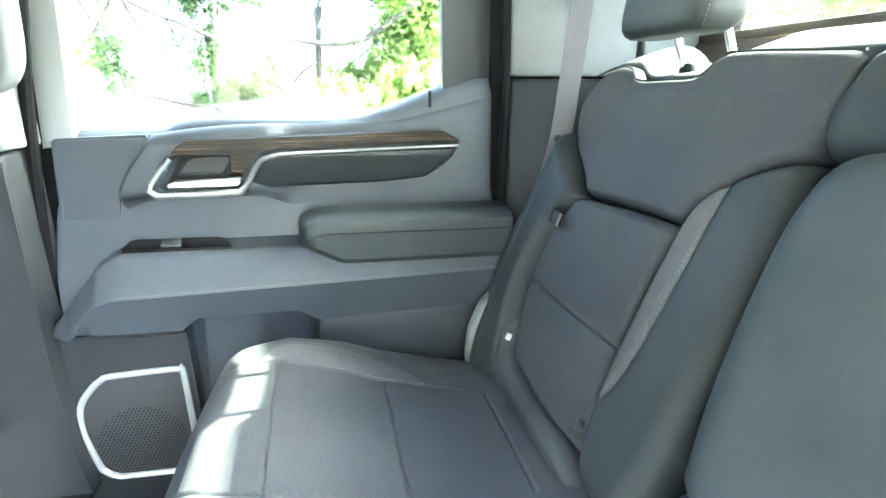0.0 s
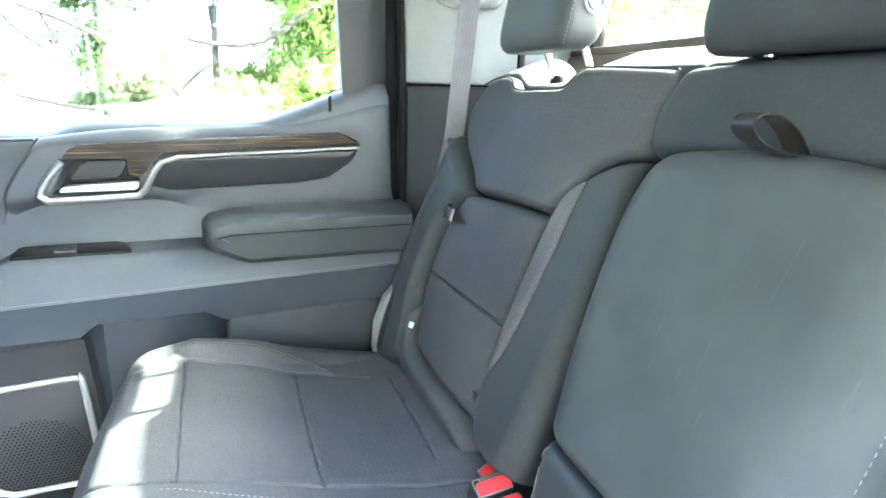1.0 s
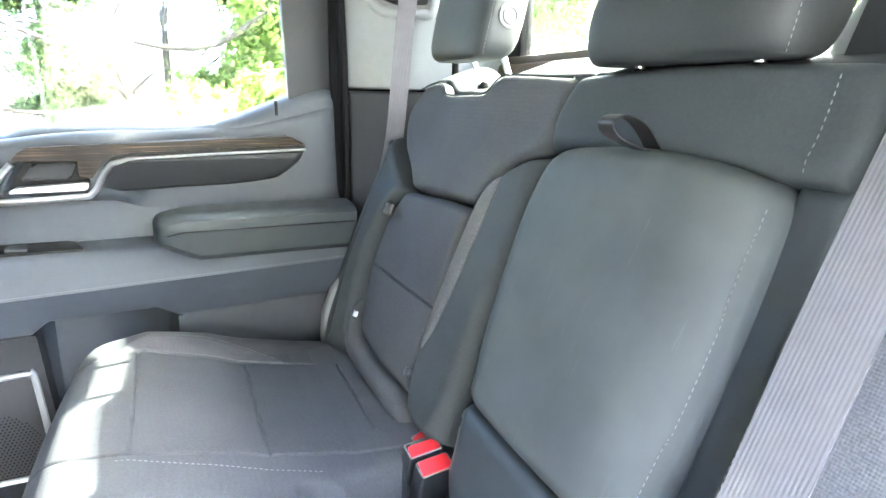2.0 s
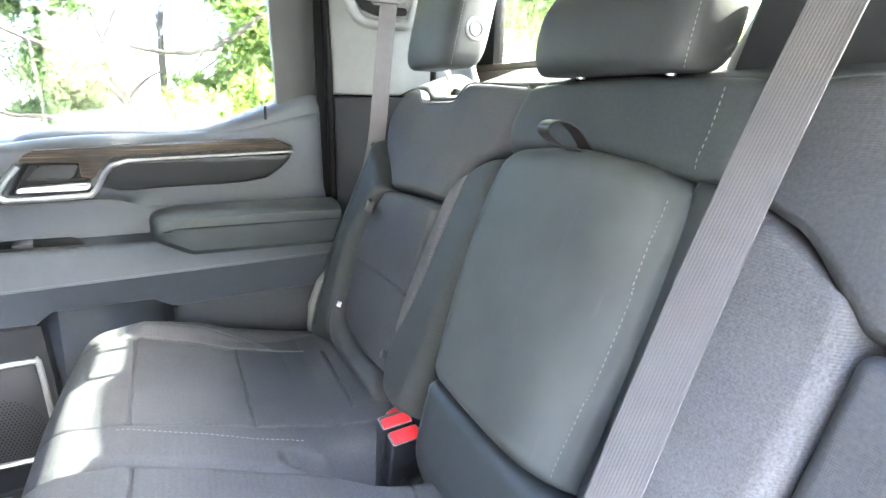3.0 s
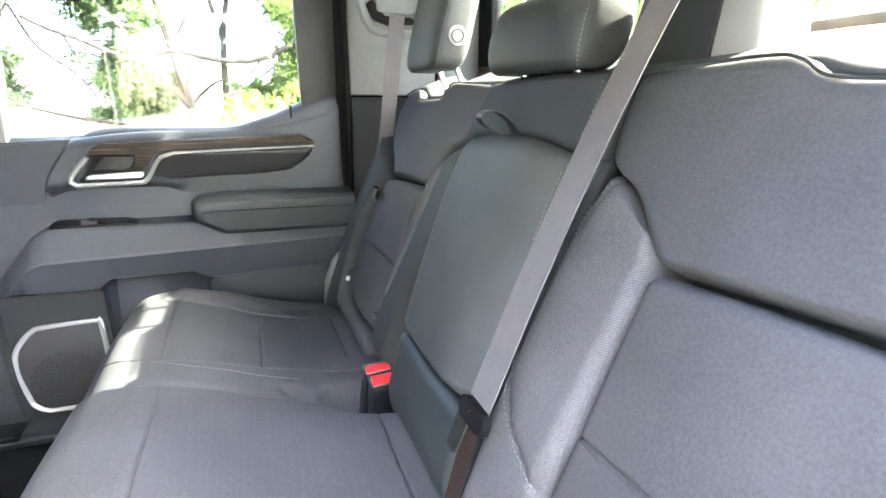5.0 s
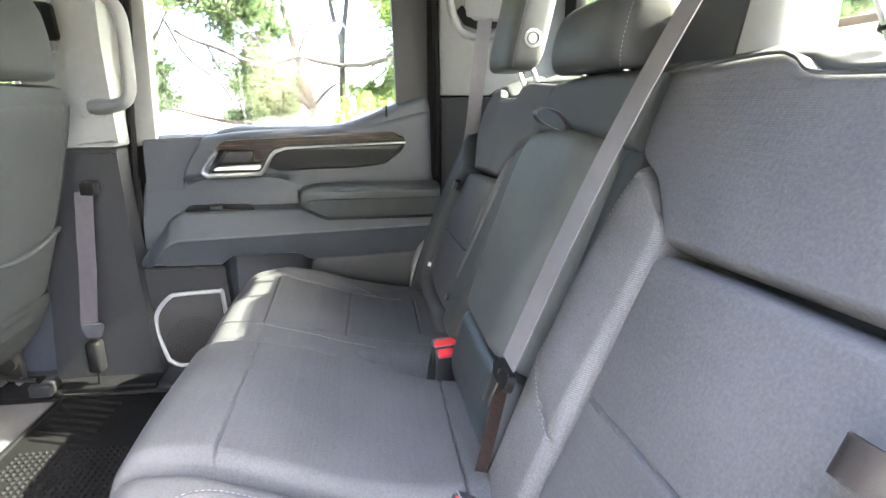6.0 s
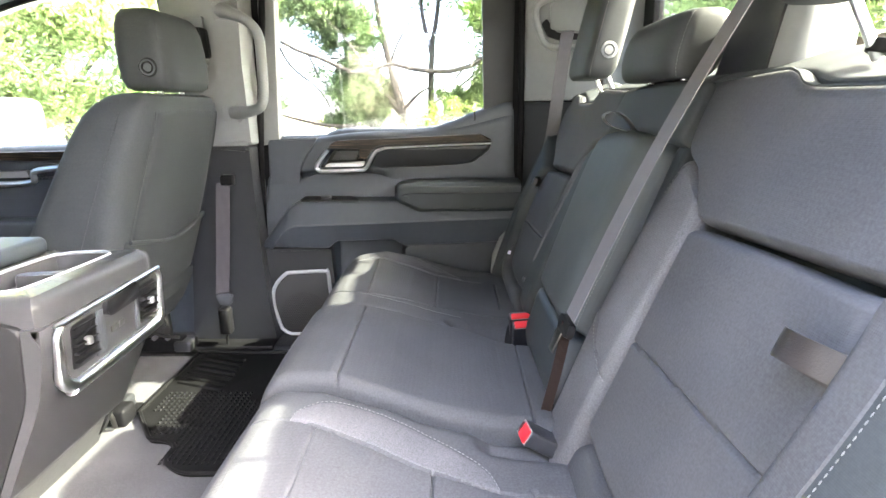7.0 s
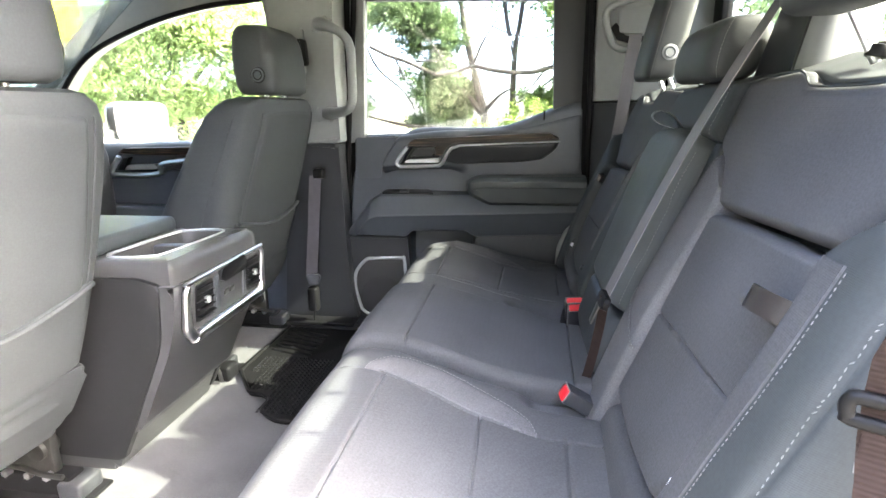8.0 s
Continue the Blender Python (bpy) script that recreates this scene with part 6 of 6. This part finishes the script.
Y = 7.0
tree("tree", "leaning grey tree with a leafy clump outside the door window", [
    ([(-0.35, Y, gz), (-0.45, Y, 0.3), (-0.52, Y, 0.75), (-0.66, Y, 1.35), (-0.80, Y, 2.0), (-0.9, Y, 3.0)], 0.09, 0.02),
    ([(-0.55, Y, 0.75), (-0.75, Y - 0.1, 1.0), (-0.95, Y - 0.1, 1.2)], 0.05, 0.015),
    ([(-2.0, Y - 0.4, 1.62), (-1.65, Y - 0.4, 1.45), (-1.38, Y - 0.4, 1.40), (-1.25, Y - 0.4, 1.26), (-0.95, Y - 0.4, 1.25), (-0.62, Y - 0.4, 1.34), (-0.2, Y - 0.4, 1.25), (0.3, Y - 0.4, 1.27), (0.7, Y - 0.4, 1.50), (1.0, Y - 0.4, 1.75)], 0.022, 0.035),
    ([(-1.40, Y - 0.3, 1.42), (-1.0, Y - 0.3, 1.43)], 0.02, 0.006),
    ([(-2.15, Y - 0.2, 1.75), (-1.95, Y - 0.2, 1.35), (-1.6, Y - 0.2, 1.05), (-1.45, Y - 0.2, 0.8)], 0.018, 0.008),
    ([(-2.7, Y, 1.9), (-2.4, Y, 1.3), (-2.0, Y, 0.85)], 0.014, 0.006),
    ([(-1.15, Y, gz), (-1.12, Y, 0.2), (-1.10, Y, 0.65), (-1.14, Y, 1.2), (-1.2, Y, 2.4)], 0.08, 0.02),
    ([(-1.10, Y - 0.2, 0.55), (-1.6, Y - 0.3, 0.60), (-2.2, Y - 0.3, 0.75)], 0.03, 0.01),
    ([(-0.62, Y - 0.4, 1.34), (-0.50, Y - 0.4, 1.62), (-0.28, Y - 0.4, 1.95)], 0.020, 0.008),
    ([(-0.95, Y - 0.4, 1.25), (-1.10, Y - 0.4, 1.55), (-1.42, Y - 0.4, 1.90)], 0.016, 0.006),
    ([(0.3, Y - 0.4, 1.27), (0.12, Y - 0.4, 1.05), (-0.02, Y - 0.4, 0.92)], 0.014, 0.005),
    ([(-1.65, Y - 0.4, 1.45), (-1.50, Y - 0.4, 1.15), (-1.22, Y - 0.4, 0.98)], 0.014, 0.005),
    ([(-0.52, Y, 0.75), (-0.28, Y - 0.1, 0.98), (-0.08, Y - 0.1, 1.08)], 0.030, 0.008),
], [((-1.15, Y, 1.15), (0.28, 0.3, 0.30), 0.34), ((-0.98, Y + 0.1, 0.78), (0.22, 0.3, 0.26), 0.20), ((-1.25, Y, 1.8), (0.35, 0.3, 0.3), 0.2), ((-0.75, Y + 0.2, 1.0), (0.18, 0.2, 0.2), 0.06), ((-1.6, Y, 2.1), (0.5, 0.3, 0.3), 0.2), ((-2.45, Y + 0.3, 1.15), (0.20, 0.3, 0.30), 0.05), ((-1.35, Y + 0.4, 0.62), (0.30, 0.3, 0.14), 0.10)], 34000, 0.032, LEAF_BLUE)
tree("tree", "slender forked tree outside the door window", [
    ([(-0.15, Y + 0.6, gz), (-0.14, Y + 0.6, 0.5), (-0.12, Y + 0.6, 1.55), (-0.02, Y + 0.6, 2.2), (0.05, Y + 0.6, 3.2)], 0.07, 0.02),
    ([(-0.12, Y + 0.6, 1.55), (-0.25, Y + 0.6, 2.1), (-0.3, Y + 0.6, 3.0)], 0.04, 0.015),
    ([(-0.1, Y + 0.3, 0.85), (0.3, Y + 0.3, 1.1), (0.8, Y + 0.3, 1.5)], 0.012, 0.015),
    ([(-1.0, Y + 0.3, 2.3), (-0.3, Y + 0.3, 1.85), (0.3, Y + 0.3, 1.75), (1.0, Y + 0.3, 1.95)], 0.008, 0.012),
], [((0.2, Y + 0.6, 2.6), (0.6, 0.4, 0.35), 0.6), ((0.65, Y + 0.5, 1.95), (0.25, 0.3, 0.25), 0.4)], 6000, 0.04, LEAF)
tree("tree", "bright leafy tree outside the door window", [
    ([(1.25, Y, gz), (1.2, Y, 0.4), (1.15, Y, 1.0), (1.2, Y, 2.0), (1.1, Y, 3.2)], 0.10, 0.03),
    ([(1.15, Y, 0.8), (0.9, Y, 1.1), (0.7, Y, 1.5)], 0.04, 0.012),
    ([(1.2, Y, 1.2), (1.5, Y, 1.6), (1.9, Y, 2.0)], 0.04, 0.012),
], [((0.95, Y, 1.35), (0.42, 0.4, 0.45), 0.45), ((0.65, Y, 0.95), (0.28, 0.3, 0.25), 0.15), ((1.3, Y, 2.0), (0.7, 0.4, 0.5), 0.4), ((0.35, Y + 0.2, 0.85), (0.24, 0.3, 0.20), 0.12)], 26000, 0.034, LEAF)
bush = thing("bush", "pale yellow-green bush below the door window", "bush")
part("stems", joined(*[limb([(x, Y - 0.8, gz), (x + rng.normal(0, 0.08), Y - 0.8, 0.1), (x + rng.normal(0, 0.12), Y - 0.8, 0.75 + rng.uniform(-0.2, 0.15))], 0.012, 0.004, 8) for x in np.linspace(-0.6, 1.3, 16)]), BARK, bush)
part("crown", mesh_of("crown", *leaves([((x, Y - 0.8, z), (0.16, 0.2, 0.22), 0.09) for x, z in ((-0.5, 0.45), (-0.2, 0.5), (0.05, 0.62), (0.25, 0.66), (0.45, 0.60), (0.62, 0.72), (0.8, 0.78), (0.95, 0.72), (1.15, 0.8), (0.3, 0.3), (0.8, 0.3))], 14000, 0.03), LEAF_BUSH, smooth=False), LEAF_BUSH, bush)
tree("tree", "sunlit leafy tree beyond the front door", [
    ([(-6.2, 8.5, gz), (-6.1, 8.5, 1.0), (-6.3, 8.5, 3.5)], 0.12, 0.04),
    ([(-6.1, 8.5, 1.0), (-5.2, 8.5, 2.0), (-4.6, 8.5, 2.8)], 0.06, 0.02),
    ([(-6.1, 8.5, 0.9), (-7.2, 8.5, 1.8), (-8.0, 8.5, 2.6)], 0.06, 0.02),
], [((-5.0, 8.5, 2.2), (0.8, 0.6, 0.7), 0.3), ((-6.4, 8.5, 2.2), (0.9, 0.6, 0.8), 0.3), ((-7.6, 8.5, 1.6), (0.8, 0.6, 0.8), 0.2), ((-5.8, 8.5, 1.0), (0.7, 0.5, 0.4), 0.1), ((-4.2, 8.5, 1.6), (0.5, 0.5, 0.7), 0.1), ((-7.2, 8.7, 0.9), (0.9, 0.5, 0.5), 0.2), ((-5.0, 8.8, 0.9), (0.8, 0.5, 0.5), 0.2), ((-8.6, 8.8, 2.2), (0.9, 0.6, 0.9), 0.2)], 48000, 0.044, LEAF_PALE)
tree("tree", "sunlit leafy tree with bare twigs outside the middle pillar", [
    ([(-3.3, 7.8, gz), (-3.2, 7.8, 0.8), (-3.1, 7.8, 3.0)], 0.08, 0.03),
    ([(-3.2, 7.8, 0.8), (-2.7, 7.8, 1.5), (-2.3, 7.8, 2.2)], 0.04, 0.012),
], [((-3.1, 7.8, 1.1), (0.4, 0.4, 0.45), 0.4), ((-2.6, 7.8, 2.3), (0.6, 0.4, 0.5), 0.6)], 5000, 0.045, LEAF_PALE)
for k, (tx, ty, h) in enumerate(((9.5, 13.0, 7.6), (11.5, 17.0, 8.6), (9.0, 8.5, 6.4), (12.0, 5.5, 5.6), (10.5, 1.5, 4.0), (12.5, 11.0, 8.2), (7.0, 15.0, 8.0))):
    tree("tree", "green tree behind the truck", [
        ([(tx, ty, gz), (tx + 0.1, ty, h * 0.3), (tx - 0.1, ty + 0.1, h * 0.9)], 0.16, 0.04),
        ([(tx, ty, h * 0.3), (tx + 0.6, ty + 0.6, h * 0.5), (tx + 1.0, ty + 1.2, h * 0.7)], 0.08, 0.02),
        ([(tx, ty, h * 0.35), (tx - 0.6, ty - 0.6, h * 0.55), (tx - 0.8, ty - 1.2, h * 0.75)], 0.08, 0.02),
    ], [((tx, ty, h * 0.75), (h * 0.24, h * 0.24, h * 0.18), 0.35), ((tx + 0.9, ty + 1.0, h * 0.5), (h * 0.2, h * 0.22, h * 0.18), 0.3), ((tx - 0.8, ty - 1.0, h * 0.45), (h * 0.2, h * 0.22, h * 0.18), 0.35)], 11000, 0.10, LEAF if k % 2 else LEAF_PALE)

# near side: the open rear door, and unseen trees added to block low sky
od = thing("open_rear_door", "open near rear door with dark panel", "car door")
dm = lambda a, b, w: Matrix.Translation((-0.60, -0.68, 0)) @ Matrix.Rotation(radians(-58), 4, "Z") @ Vector((a, w, b))
part("panel", prism(rounded([(0.0, -0.2), (0.90, -0.2), (0.90, 0.80), (0.55, 0.74), (0.0, 0.70)], 0.03), dm, -0.05, 0.06, 0.015, 3), VINYL, od)
part("window_frame", sweep([dm(a, b, 0) for a, b in ((0.02, 0.70), (0.08, 1.2), (0.72, 1.18), (0.86, 0.79))], 0.022, 8), BLACK, od, "black window frame")
pane = part("pane", prism([(0.03, 0.68), (0.85, 0.78), (0.72, 1.18), (0.08, 1.2)], dm, -0.002, 0.002, 0), GLASS_REAR, od)
for k, (tx, ty, h) in enumerate(((-9.0, -6.0, 6.4), (-6.2, -6.6, 6.4), (-3.4, -6.4, 6.6), (-0.8, -6.6, 6.0), (2.4, -8.4, 3.2), (5.8, -9.4, 2.6), (9.6, -8.6, 2.6))):
    tree("tree", "unseen tree added on the near side to block low sky", [
        ([(tx, ty, gz), (tx + 0.1, ty, h * 0.3), (tx - 0.1, ty + 0.1, h * 0.9)], 0.16, 0.04),
        ([(tx, ty, h * 0.3), (tx + 0.8, ty + 0.3, h * 0.5), (tx + 1.4, ty + 0.5, h * 0.7)], 0.08, 0.02),
        ([(tx, ty, h * 0.25), (tx - 0.8, ty - 0.3, h * 0.45), (tx - 1.4, ty - 0.4, h * 0.6)], 0.08, 0.02),
    ], [((tx, ty, h * 0.75), (1.2, 0.9, 0.9), 0.3), ((tx + 1.1, ty, h * 0.55), (1.0, 0.8, 1.0), 0.25), ((tx - 1.1, ty, h * 0.5), (1.0, 0.8, 1.0), 0.25), ((tx, ty, h * 0.2), (1.4, 0.8, 0.7), 0.2)], 14000, 0.14, LEAF_DARK)

# unseen trees ahead, added to cut the light through the windscreen
for tx, ty, h in ((-11.0, -3.0, 6.4), (-11.8, -0.2, 6.8), (-11.2, 2.6, 6.6), (-12.0, 5.2, 6.6)):
    tree("tree", "unseen tree added ahead to block light through the windscreen", [
        ([(tx, ty, gz), (tx + 0.1, ty, h * 0.3), (tx - 0.1, ty + 0.1, h * 0.9)], 0.16, 0.04),
        ([(tx, ty, h * 0.3), (tx + 0.4, ty + 0.9, h * 0.5), (tx + 0.6, ty + 1.4, h * 0.7)], 0.08, 0.02),
        ([(tx, ty, h * 0.25), (tx - 0.4, ty - 0.8, h * 0.45), (tx - 0.5, ty - 1.3, h * 0.6)], 0.08, 0.02),
    ], [((tx, ty, h * 0.75), (0.9, 1.3, 0.9), 0.25), ((tx, ty + 1.1, h * 0.5), (0.8, 1.0, 1.1), 0.3), ((tx, ty - 1.1, h * 0.48), (0.8, 1.0, 1.1), 0.3), ((tx, ty, h * 0.2), (0.8, 1.4, 0.8), 0.15)], 22000, 0.14, LEAF_DARK)

sgn_board = thing("yellow_board", "bright yellow board standing beyond the windscreen", "board")
part("board", box((-6.05, 5.0, 1.7), (-5.95, 6.30, 2.9), 0.02), material("yellow_paint", (0.75, 0.62, 0.02), 0.5, vary=0.05), sgn_board)
part("post", sweep([(-6.0, 5.6, gz), (-6.0, 5.6, 1.8)], 0.05, 10), STEEL, sgn_board)
